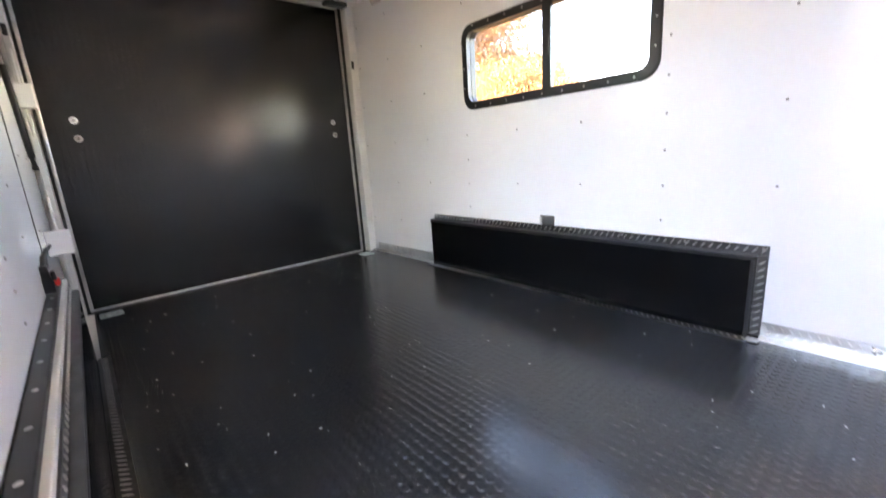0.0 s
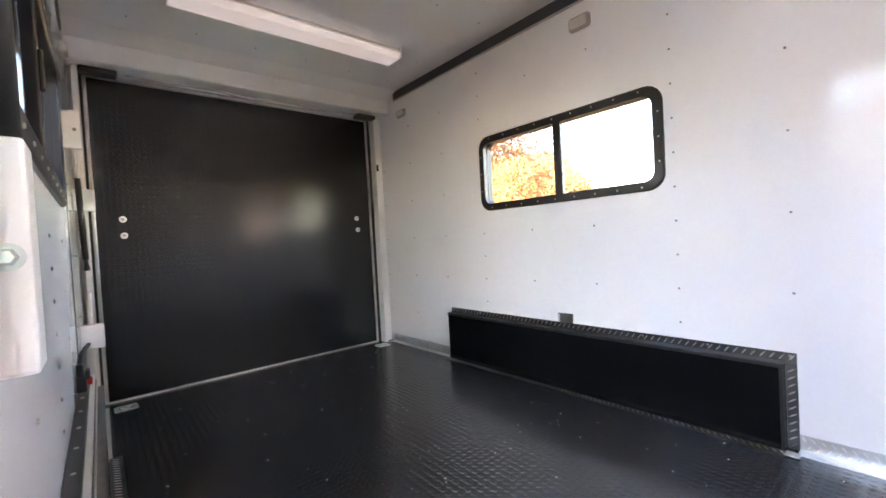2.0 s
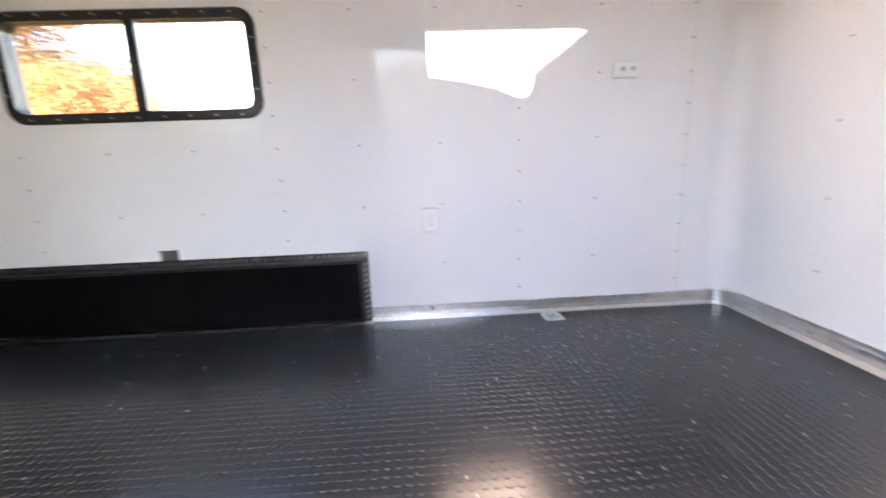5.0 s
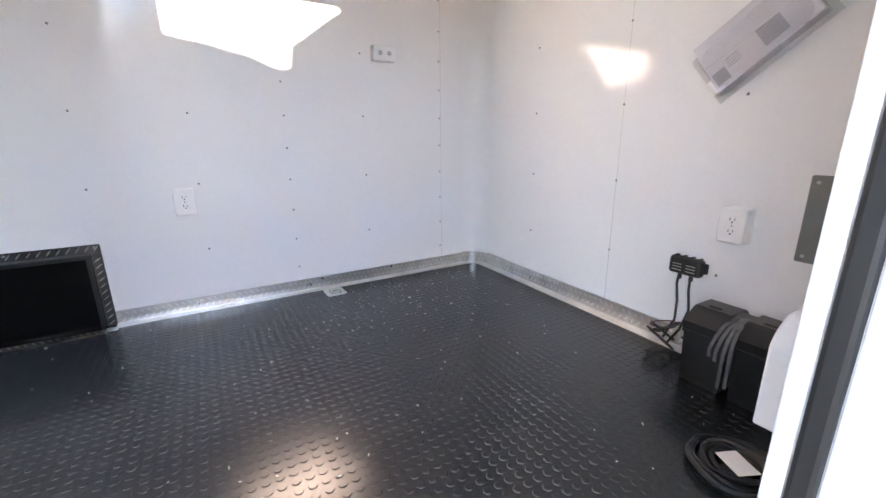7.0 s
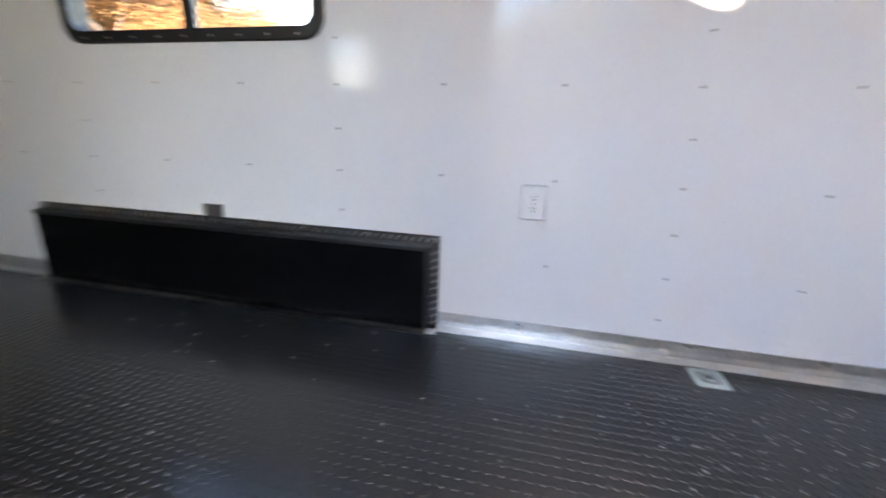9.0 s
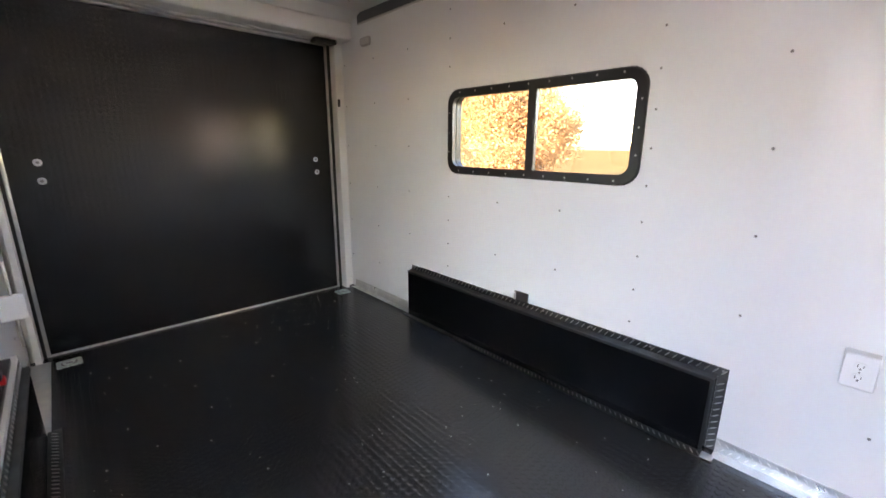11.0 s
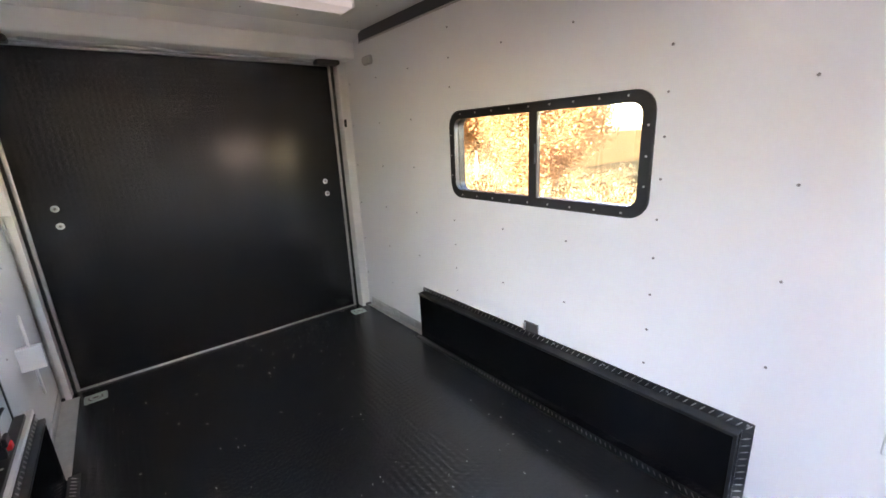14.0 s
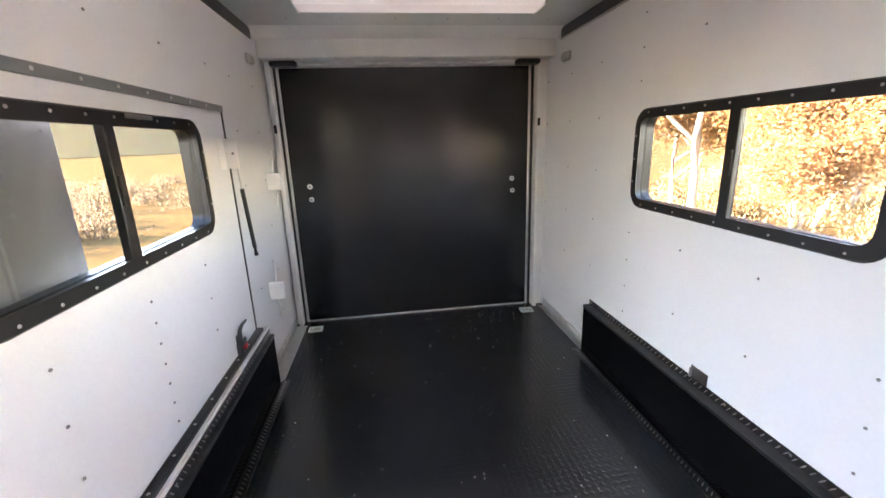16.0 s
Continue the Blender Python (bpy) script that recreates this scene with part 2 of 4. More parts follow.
def disc(r, h, sides=12, dome=0.5):
    """A low round head, its base at z 0."""
    ring = lambda k, z: [(k * r * math.cos(2 * math.pi * i / sides), k * r * math.sin(2 * math.pi * i / sides), z) for i in range(sides)]
    return loft([ring(1, 0), ring(1, h * dome), ring(0.72, h)])


def facing(x, y, z, way):
    """A pose whose local z points along way: '+x', '-x', '+y', '-y', '-z'; local y stays up."""
    c = {"+x": ((0, 1, 0), (0, 0, 1)), "-x": ((0, -1, 0), (0, 0, 1)), "+y": ((-1, 0, 0), (0, 0, 1)), "-y": ((1, 0, 0), (0, 0, 1)), "-z": ((1, 0, 0), (0, -1, 0))}[way]
    a, b = Vector(c[0]), Vector(c[1])
    n = a.cross(b)
    return Matrix(((a.x, b.x, n.x, x), (a.y, b.y, n.y, y), (a.z, b.z, n.z, z), (0, 0, 0, 1)))


def many(bm_one, poses, mat, name, parent, label=""):
    """Many copies of one small shape, joined into one mesh without bmesh operators."""
    bm_one.verts.index_update()
    v = np.array([p.co for p in bm_one.verts])
    f = [[p.index for p in q.verts] for q in bm_one.faces]
    bm_one.free()
    verts, faces = [], []
    for k, m in enumerate(poses):
        a = np.array(m)
        verts.append(v @ a[:3, :3].T + a[:3, 3])
        faces += [[i + k * len(v) for i in q] for q in f]
    me = bpy.data.meshes.new("mesh")
    me.from_pydata(np.concatenate(verts).tolist(), [], faces)
    me.materials.append(mat)
    ob = new(name, me)
    if parent is not None:
        ob.parent = parent
    ob["kind"] = "stuff"
    if label:
        ob["label"] = label
    return ob


def lug(length=0.026, wide=0.006, high=0.0016):
    """One raised bar of diamond plate along local x, base at z 0."""
    l, w = length / 2, wide / 2
    return loft([[(-l, 0, 0), (-l * 0.4, -w, 0), (l * 0.4, -w, 0), (l, 0, 0), (l * 0.4, w, 0), (-l * 0.4, w, 0)],
                 [(-l * 0.7, 0, high), (-l * 0.3, -w * 0.4, high), (l * 0.3, -w * 0.4, high), (l * 0.7, 0, high), (l * 0.3, w * 0.4, high), (-l * 0.3, w * 0.4, high)]])


def treads(name, parent, mat, base, length, width, pitch=0.032, high=0.0018):
    """Rows of slanting raised bars over a strip, the slant changing from row to row: base maps local x along it, y across it and z out of it."""
    ny = max(1, round(width / 0.036))
    k = min(1.0, width / ny / 0.03)
    nx = int(length / (pitch * k))
    poses = []
    for i in range(nx):
        for j in range(ny):
            m = base @ pose((i + 0.5 + 0.5 * (j % 2)) * length / (nx + 0.5), (j + 0.5) * width / ny, 0, 0, 0, 52 if j % 2 else -52)
            poses.append(m @ Matrix.Diagonal((k, max(k, 0.7), 1, 1)))
    return many(lug(0.028 if high < 0.002 else 0.036, 0.0055, high), poses, mat, name, parent)


# ---- the trailer's shell ----
L, W, REAR, FRONT, TOP = -0.087, 2.122, 3.536, -1.565, 2.285
T = 0.065
DOOR_Y0, DOOR_Y1, DOOR_TOP = -0.32, 0.59, 2.0
ESC_Y0, ESC_Y1, ESC_Z0, ESC_Z1 = 0.66, 2.485, 0.425, 1.7
GROUND = -0.55


def structure(name, label, bm, mat, category=""):
    return tagged(part(name, bm, mat), label, category or name.split("_")[0], kind="structure")


floor = structure("floor", "black raised-coin rubber floor with scattered shavings", box((L - T, FRONT - 0.1, -0.06), (W + T, REAR + 0.06, 0)), M_RUBBER)
ceiling = structure("ceiling", "glossy white panelled trailer ceiling with screws", box((L - T, FRONT - 0.1, TOP), (W + T, REAR + 0.15, TOP + 0.05)), M_CEIL)
structure("trim_1", "white sloped trim between ceiling and rear beam",
          loft([[(x, 3.19, TOP - 0.001), (x, 3.345, 2.232), (x, 3.36, TOP - 0.001)] for x in (L, W)]), M_WHITE, "trim")
# window_1 sits in the wall at y 0.957 to 2.197, z 1.113 to 1.63
WY0, WY1, WZ0, WZ1 = 0.957, 2.197, 1.113, 1.63
a, b, c, d = WY0 + 0.03, WY1 - 0.03, WZ0 + 0.03, WZ1 - 0.03
wall_right = structure("wall_east", "glossy white riveted panel wall with a slider window", boxes(
    ((W, FRONT - 0.1, -0.06), (W + T, a, TOP)), ((W, b, -0.06), (W + T, REAR + 0.15, TOP)),
    ((W, a, -0.06), (W + T, b, c)), ((W, a, d), (W + T, b, TOP))), M_WALL, "wall")
wall_left = structure("wall_west", "glossy white panel wall with entry opening and escape door", boxes(
    ((L - T, FRONT - 0.1, -0.06), (L, DOOR_Y0, TOP)), ((L - T, DOOR_Y0, DOOR_TOP), (L, DOOR_Y1, TOP)),
    ((L - T, DOOR_Y1, -0.06), (L, ESC_Y0, TOP)), ((L - T, ESC_Y0, -0.06), (L, ESC_Y1, ESC_Z0)),
    ((L - T, ESC_Y0, ESC_Z1), (L, ESC_Y1, TOP)), ((L - T, ESC_Y1, -0.06), (L, REAR + 0.15, TOP))), M_WALL, "wall")
wall_front = structure("wall_south", "glossy white front panel wall with equipment", box((L, FRONT - 0.1, -0.06), (W, FRONT, TOP)), M_WALL, "wall")
wall_rear = structure("wall_north", "white steel rear posts round the ramp door", boxes(
    ((L, 3.5, -0.06), (-0.03, REAR + 0.15, TOP)), ((2.02, 3.5, -0.06), (W, REAR + 0.15, TOP)), ((-0.03, 3.5, 2.096), (2.02, REAR + 0.15, TOP)), bevel=0.004), M_WHITE, "wall")
R1 = 0.13
bm = loft([[(W - R1 + R1 * math.sin(k * math.pi / 32), FRONT + R1 - R1 * math.cos(k * math.pi / 32), z) for k in range(17)] for z in (0.0, TOP)], closed=False)
for f in bm.faces:
    f.smooth = True
structure("trim_2", "curved white corner panel between two walls", bm, M_WALL, "trim")
beam = structure("beam", "white steel header beam above the ramp door", box((L, 3.33, 2.108), (W, 3.52, 2.236), 0.014), M_WHITE)
structure("trim_3", "black cove strip along the top of the wall", box((W - 0.006, FRONT + R1, 2.21), (W - 0.0005, 3.24, TOP - 0.002), 0.002), M_STRIP, "trim")
structure("trim_7", "thin grey lip under the black cove strip", box((W - 0.012, FRONT + R1, 2.199), (W - 0.0005, 3.24, 2.2095), 0.002), M_BEZEL, "trim")
structure("trim_4", "black cove strip along the top of the wall", box((L + 0.0005, FRONT, 2.21), (L + 0.006, 3.24, TOP - 0.002), 0.002), M_STRIP, "trim")
structure("trim_5", "fine joint between two wall panels", box((W - 0.001, -1.2757, 0.07), (W - 0.0002, -1.2743, 2.21)), M_LENS, "trim")
structure("trim_6", "fine joint between two wall panels", box((1.0293, FRONT + 0.0002, 0.07), (1.0307, FRONT + 0.001, TOP)), M_LENS, "trim")

# the ramp door, closed
ramp_door = thing("ramp_door", "closed ramp door lined with black coin rubber", "door", at=(0.99, REAR, 0))
part("panel", box((-0.985, 0, 0.004), (0.985, 0.05, 2.075), 0.004), M_DOORRUB, ramp_door)
part("outer_skin", box((-1.02, 0.055, -0.05), (1.03, 0.09, 2.096)), M_WHITE, ramp_door, "white outer skin")
part("edge_trim", boxes(((-1.003, -0.012, 0.0), (-0.986, 0.02, 2.09)), ((0.986, -0.012, 0.0), (1.003, 0.02, 2.09)), ((-0.986, -0.012, 2.076), (0.986, 0.02, 2.09)), bevel=0.003), M_ALU, ramp_door, "aluminium edge trim")
part("sill_trim", box((-1.0, -0.016, 0.0), (1.0, -0.001, 0.012), 0.003), M_ALU, ramp_door, "aluminium sill strip")
part("seal", boxes(((-1.018, -0.03, 0.0), (-1.004, 0.02, 2.1)), ((1.004, -0.03, 0.0), (1.018, 0.02, 2.1))), M_SEAL, ramp_door, "black rubber seal")
for x, z in ((-0.85, 1.178), (-0.848, 1.072), (0.85, 1.17), (0.856, 1.066)):
    bolt = part("bolt", turned(disc(0.021, 0.006, 16), facing(x, 0, z, "-y")), M_ALU, ramp_door, "round washer and bolt")
    part("bolt_head", turned(disc(0.009, 0.006, 6), facing(x, -0.006, z, "-y")), M_SCREW, bolt)
cable = thing("door_cable", "silver cable hanging slack under the header beam", "cable", at=(0, 3.47, 2.1))
part("wire", tube([(0.2 + 1.7 * k / 24, 0.0, 0.002 - 0.014 * math.sin(k * 0.75) * math.sin(math.pi * k / 24)) for k in range(25)], 0.009, 8), M_ALU, cable, smooth=True)
for x in (0.06, 1.93):
    drum = thing("spring_cover", "black spring cover under the beam's end", "cover", group="spring covers", at=(x, 3.47, 2.1))
    part("housing", box((-0.09, -0.06, -0.03), (0.10, 0.03, 0.008), 0.012), M_BLACKPLASTIC, drum)
for x in (-0.047, 2.035):
    post = thing("door_post", "white folded steel post beside the ramp door", "post", group="ramp door posts", at=(x, 3.49, 0))
    w = 0.016
    part("fold", boxes(((-w, -0.05, 0.0), (w, 0.012, 2.108)), bevel=0.004), M_WHITE, post)
    part("latch_plate", box((-0.011, -0.056, 1.60), (0.011, -0.0495, 1.66), 0.002), M_SEAL, post, "small black latch plate")


# ---- windows ----
def slider_window(name, parent, y, z, way, x, label):
    """A two-pane sliding window; local x along the wall, y up, z into the room."""
    w, h = WY1 - WY0, WZ1 - WZ0
    base = facing(x, y, z, way)
    win = thing(name, label, "window", kind="structure") if parent is None else new(name)
    win.matrix_basis = base
    if parent is not None:
        win.parent = parent
        win["label"] = label
    part("frame", ring_frame(rounded(w, h, 0.085), rounded(w - 0.085, h - 0.085, 0.05), -0.03, 0.014), M_FRAME, win, smooth=False)
    part("liner", ring_frame(rounded(w - 0.0605, h - 0.0605, 0.06), rounded(w - 0.086, h - 0.086, 0.05), -T - 0.008, -0.0295, 0.002), M_FRAME, win, "black liner through the wall")
    flip = 1 if way == "-x" else -1
    mx = flip * 0.022
    part("mullion", box((mx - 0.026, -h / 2 + 0.03, -0.026), (mx + 0.026, h / 2 - 0.03, 0.006), 0.004), M_FRAME, win)
    lat = part("slider_latch", box((mx + flip * 0.008, -0.04, 0.005), (mx + flip * 0.02, 0.06, 0.016), 0.004), M_BLACKPLASTIC, win)
    for s in (-1, 1):
        x0, x1 = sorted((mx, s * (w / 2 - 0.03)))
        pane = part("pane", box((x0, -h / 2 + 0.03, -0.018 + 0.004 * s), (x1, h / 2 - 0.03, -0.014 + 0.004 * s)), M_GLASS, win, "clear glass pane")
        pane.visible_shadow = False
    head = mesh_of(disc(0.005, 0.0035, 8), M_ALU)
    n = 9
    spots = [(-w / 2 + 0.11 + (w - 0.22) * k / (n - 1), s * (h / 2 - 0.021)) for k in range(n) for s in (-1, 1)] + [(s * (w / 2 - 0.021), q) for s in (-1, 1) for q in (-0.12, 0.0, 0.12)]
    for px, py in spots:
        o = new("screw", head)
        o.parent = win
        o.matrix_basis = pose(px, py, 0.0138)
    return win


window_1 = slider_window("window_1", None, (WY0 + WY1) / 2, (WZ0 + WZ1) / 2, "-x", W, "black-framed two-pane slider window in the white wall")
escape = thing("escape_door", "closed white escape door with a black-framed slider window", "door", at=(L, 0, 0))
EY, EZ = 1.53, 1.371
a, b, c, d = EY - 0.59, EY + 0.59, EZ - 0.23, EZ + 0.23
y0, y1, z0, z1 = ESC_Y0 + 0.012, ESC_Y1 - 0.012, ESC_Z0 + 0.012, ESC_Z1 - 0.012
part("leaf", boxes(((-T, y0, z0), (0.003, a, z1)), ((-T, b, z0), (0.003, y1, z1)), ((-T, a, z0), (0.003, b, c)), ((-T, a, d), (0.003, b, z1))), M_WALL, escape, "glossy white door leaf")
part("seal", boxes(((-T, ESC_Y0, ESC_Z0), (0.001, y0, ESC_Z1)), ((-T, y1, ESC_Z0), (0.001, ESC_Y1, ESC_Z1)), ((-T, y0, ESC_Z0), (0.001, y1, z0)), ((-T, y0, z1), (0.001, y1, ESC_Z1))), M_SEAL, escape, "black rubber seal")
part("bottom_rail", box((0.0035, 0.82, ESC_Z0 - 0.0135), (0.037, ESC_Y1 + 0.02, ESC_Z0 + 0.008), 0.003), M_FRAME, escape, "black bottom rail")
part("top_rail", box((0.001, ESC_Y0, ESC_Z1 - 0.012), (0.012, ESC_Y1 + 0.01, ESC_Z1 + 0.022), 0.003), M_GREY, escape, "grey top rail with screws")
part("side_rail", box((0.001, ESC_Y1 - 0.003, ESC_Z0), (0.006, ESC_Y1 + 0.012, ESC_Z1), 0.002), M_FRAME, escape, "black side strip")
head = mesh_of(disc(0.006, 0.003, 8), M_ALU)
for k in range(10):
    for z in (ESC_Z0 + 0.006, ESC_Z1 + 0.006):
        o = new("screw", head)
        o.parent = escape
        o.matrix_basis = facing(0.012, ESC_Y0 + 0.09 + 0.17 * k, z, "+x") if z > 1 else pose(0.02, ESC_Y0 + 0.09 + 0.17 * k, ESC_Z0 + 0.0075)
win_2 = slider_window("window", escape, EY, EZ, "+x", 0.004, "black-framed two-pane slider window")
win_2.matrix_basis = facing(0.004, EY, EZ, "+x")
part("catch", box((0.02, 1.58, EZ + 0.237), (0.028, 1.74, EZ + 0.252), 0.003), M_ALU, escape, "bright metal catch")
latch = part("latch", joined(
    box((0.002, 2.155, 0.44), (0.034, 2.2, 0.5), 0.006), box((0.03, 2.15, 0.485), (0.044, 2.205, 0.52), 0.005),
    box((0.004, 2.158, 0.49), (0.028, 2.197, 0.545), 0.007), tube([(0.018, 2.178, 0.53), (0.024, 2.186, 0.57), (0.034, 2.205, 0.592), (0.046, 2.232, 0.604)], 0.013, 8, taper=0.006)), M_BLACKPLASTIC, escape, "black cam latch")
part("button", box((0.034, 2.163, 0.462), (0.05, 2.197, 0.49), 0.005), M_RED, latch, "red release button")
bracket = thing("strut_bracket", "white angle bracket screwed to the escape door's edge", "bracket", at=(L, 2.45, 1.475))
part("plate", box((0.0, -0.012, -0.08), (0.066, 0.0, 0.078), 0.002), M_WHITE, bracket)
part("flange", box((0.001, -0.10, -0.08), (0.006, -0.012, 0.078), 0.002), M_WHITE, bracket)
part("screw", turned(disc(0.007, 0.004, 8), facing(0.045, -0.012, 0.0, "-y")), M_SCREW, bracket)
strut = thing("gas_strut", "black gas strut hanging beside the escape door", "strut", at=(-0.05, 2.49, 1.40))
part("rod", tube([(0, 0, 0.03), (0.004, 0.012, -0.13)], 0.005, 8), M_ALU, strut, "steel rod", smooth=True)
part("cylinder", tube([(0.004, 0.012, -0.12), (0.013, 0.05, -0.47)], 0.0115, 12), M_BLACKPLASTIC, strut, smooth=True)
part("end_fitting", joined(tube([(0.013, 0.05, -0.47), (0.014, 0.054, -0.505)], 0.008, 10), tube([(0.014, 0.054, -0.50), (0.0145, 0.056, -0.52)], 0.011, 10)), M_BLACKPLASTIC, strut, smooth=True)

def cable_guide(x, y, z):
    cg = thing("cable_guide", "white plastic guide block on the wall", "guide block", group="ramp cable guides", at=(x, y, z))
    part("block", box((-0.045, -0.02, -0.06), (0.05, 0.02, 0.06), 0.005), M_PLASTIC, cg)
    part("rod", tube([(0.005, 0, -0.2), (0.005, 0, 0.22)], 0.006, 8), M_WHITE, cg, smooth=True)
    return cg


cable_guide(-0.042, 3.183, 1.26)
cable_guide(-0.042, 2.868, 0.54)

# ---- entry opening: jamb, open leaf, grab bar ----
jamb = thing("entry_frame", "white aluminium door frame with a black seal", "door frame", kind="structure", at=(L, 0, 0))
part("jamb_front", box((-0.012, DOOR_Y0 - 0.03, 0.0), (0.004, DOOR_Y0 + 0.004, DOOR_TOP + 0.02), 0.004), M_WHITE, jamb)
part("jamb_rear", box((-T - 0.012, DOOR_Y1 - 0.004, 0.0), (0.01, DOOR_Y1 + 0.03, DOOR_TOP + 0.02), 0.004), M_WHITE, jamb)
part("head", box((-T - 0.012, DOOR_Y0 + 0.004, DOOR_TOP - 0.034), (0.01, DOOR_Y1 - 0.004, DOOR_TOP + 0.02), 0.004), M_WHITE, jamb)
part("jamb_outer", box((-T - 0.012, DOOR_Y0 - 0.03, 0.0), (-0.0305, DOOR_Y0 + 0.004, DOOR_TOP + 0.02), 0.004), M_WHITE, jamb)
part("seal", box((-0.03, DOOR_Y0 - 0.03, 0.0), (-0.0125, DOOR_Y0 + 0.008, DOOR_TOP - 0.004), 0.004), M_SEAL, jamb, "black rubber seal")
part("threshold", box((-T - 0.012, DOOR_Y0 + 0.004, -0.02), (0.02, DOOR_Y1 - 0.004, 0.006), 0.003), M_ALU, jamb, "aluminium threshold")
leaf = thing("entry_door", "white entry door swung open flat against the outside wall", "door", at=(L - T - 0.02, DOOR_Y1 + 0.035, 0), rz=4)
part("panel", box((-0.04, 0.0, 0.01), (0.0, 0.88, 1.92), 0.006), M_LEAFDOOR, leaf)
part("edge_latch", box((-0.03, 0.878, 0.95), (-0.005, 0.886, 1.1), 0.002), M_SEAL, leaf, "dark edge latch")
head = mesh_of(disc(0.006, 0.003, 8), M_SCREW)
for k in range(14):
    o = new("rivet", head)
    o.parent = leaf
    o.matrix_basis = facing(0.0, 0.83 if k < 8 else 0.5, 0.25 + 0.22 * (k % 8), "+x")
grab = thing("grab_bar", "black padded grab bar on a white bolted bracket", "grab bar", at=(L, 0.72, 0.815))
part("bracket", box((0.0, 0.0, 0.0), (0.044, 0.06, 0.236), 0.004), M_WHITE, grab)
part("bar", tube([(0.0205, 0.03, 0.23), (0.0205, 0.03, 0.9)], 0.0198, 20), M_BLACKPLASTIC, grab, "glossy black bar", smooth=True)
part("bolt", joined(turned(disc(0.014, 0.003, 16), facing(0.026, 0.0, 0.118, "-y")), turned(disc(0.009, 0.009, 6), facing(0.026, -0.003, 0.118, "-y"))), M_ZINC, grab, "hexagon bolt")


# ---- wheel boxes ----
def wheel_box(x, s, y0, y1, label, deep=0.05):
    """A low black panel with diamond-plate flanges; s points into the room."""
    wb = thing("wheel_box", label, "wheel box", group="wheel boxes", at=(x, 0, 0))
    face, top = deep * s, 0.352
    lo = lambda *v: tuple(min(p) for p in zip(*v))
    hi = lambda *v: tuple(max(p) for p in zip(*v))
    def bx(p, q, bev=0.0):
        return box(lo(p, q), hi(p, q), bev)
    part("panel", bx((0.0, y0 + 0.0365, 0.0), (face, y1 - 0.003, top), 0.004), M_BLACKPANEL, wb, "matt black panel")
    # plate coloured dark for mirrored floor; lighter bars stand in for glints
    trim = part("top_flange", bx((0.0004 * s, y0, top + 0.001), (0.005 * s, y1, 0.393), 0.001), M_TREADSHADED, wb, "diamond-plate flange coloured dark as if mirroring the floor")
    m = Matrix(((0, 0, s, 0.005 * s), (1, 0, 0, y0), (0, 1, 0, top + 0.005), (0, 0, 0, 1)))
    treads("tread", trim, M_TREAD, m, y1 - y0, 0.034, 0.032, 0.003)
    edge = part("top_edge", bx((0.005 * s, y0 + 0.036, top + 0.0005), (face + 0.003 * s, y1, top + 0.005), 0.001), M_TREADSHADED, wb)
    side = part("side_flange", bx((0.0004 * s, y0, 0.002), (0.005 * s, y0 + 0.036, top), 0.001), M_TREADSHADED, wb, "diamond-plate flange coloured dark as if mirroring the floor")
    m = Matrix(((0, 0, s, 0.005 * s), (0, 1, 0, y0 + 0.002), (1, 0, 0, 0.0), (0, 0, 0, 1)))
    treads("tread", side, M_TREAD, m, top, 0.034, 0.032, 0.003)
    strip = part("floor_flange", bx((face + 0.001 * s, y0 + 0.03, 0.0005), (face + 0.05 * s, y1 + 0.035, 0.004), 0.001), M_TREADSHADED, wb, "diamond-plate floor strip")
    m = Matrix(((0, s, 0, face + 0.005 * s), (1, 0, 0, y0 + 0.03), (0, 0, 1, 0.004), (0, 0, 0, 1)))
    treads("tread", strip, M_TREAD, m, y1 - y0, 0.041, 0.026, 0.003)
    part("end_piece", bx((face + 0.0005 * s, y0 - 0.012, 0.0048), (face + 0.046 * s, y0 + 0.034, 0.0075), 0.001), M_TREAD, wb, "bright crumpled end piece")
    part("rim", joined(bx((face - 0.002 * s, y0 + 0.0365, top - 0.014), (face + 0.004 * s, y1 - 0.003, top - 0.001), 0.002), bx((face - 0.002 * s, y0 + 0.037, 0.004), (face + 0.004 * s, y0 + 0.05, top - 0.014), 0.002)), M_FRAME, wb, "raised black rim")
    head = mesh_of(disc(0.006, 0.003, 8), M_ALU)
    for k in range(8):
        o = new("screw", head)
        o.parent = wb
        o.matrix_basis = facing(0.0048 * s, y0 + 0.02 + (y1 - y0 - 0.04) * k / 7, 0.38, "+x" if s > 0 else "-x")
    return wb


wheel_box(W, -1, 0.495, 2.588, "black wheel box panel with diamond-plate flanges")
structure("trim_8", "white sill below the escape door", box((L + 0.0005, 0.8, 0.0), (L + 0.05, 2.575, 0.411), 0.002), M_WHITE, "trim")
wheel_box(L + 0.05, 1, 0.85, 2.56, "black wheel box panel below the escape door", 0.026)
lock = thing("striker_plate", "grey steel striker plate above the wheel box", "plate", at=(W, 1.553, 0.42))
part("plate", box((-0.008, -0.05, -0.026), (0.0, 0.05, 0.03), 0.003), M_SCREW, lock)
part("tab", box((-0.02, 0.036, -0.026), (-0.008, 0.046, 0.02), 0.002), M_ALU, lock)


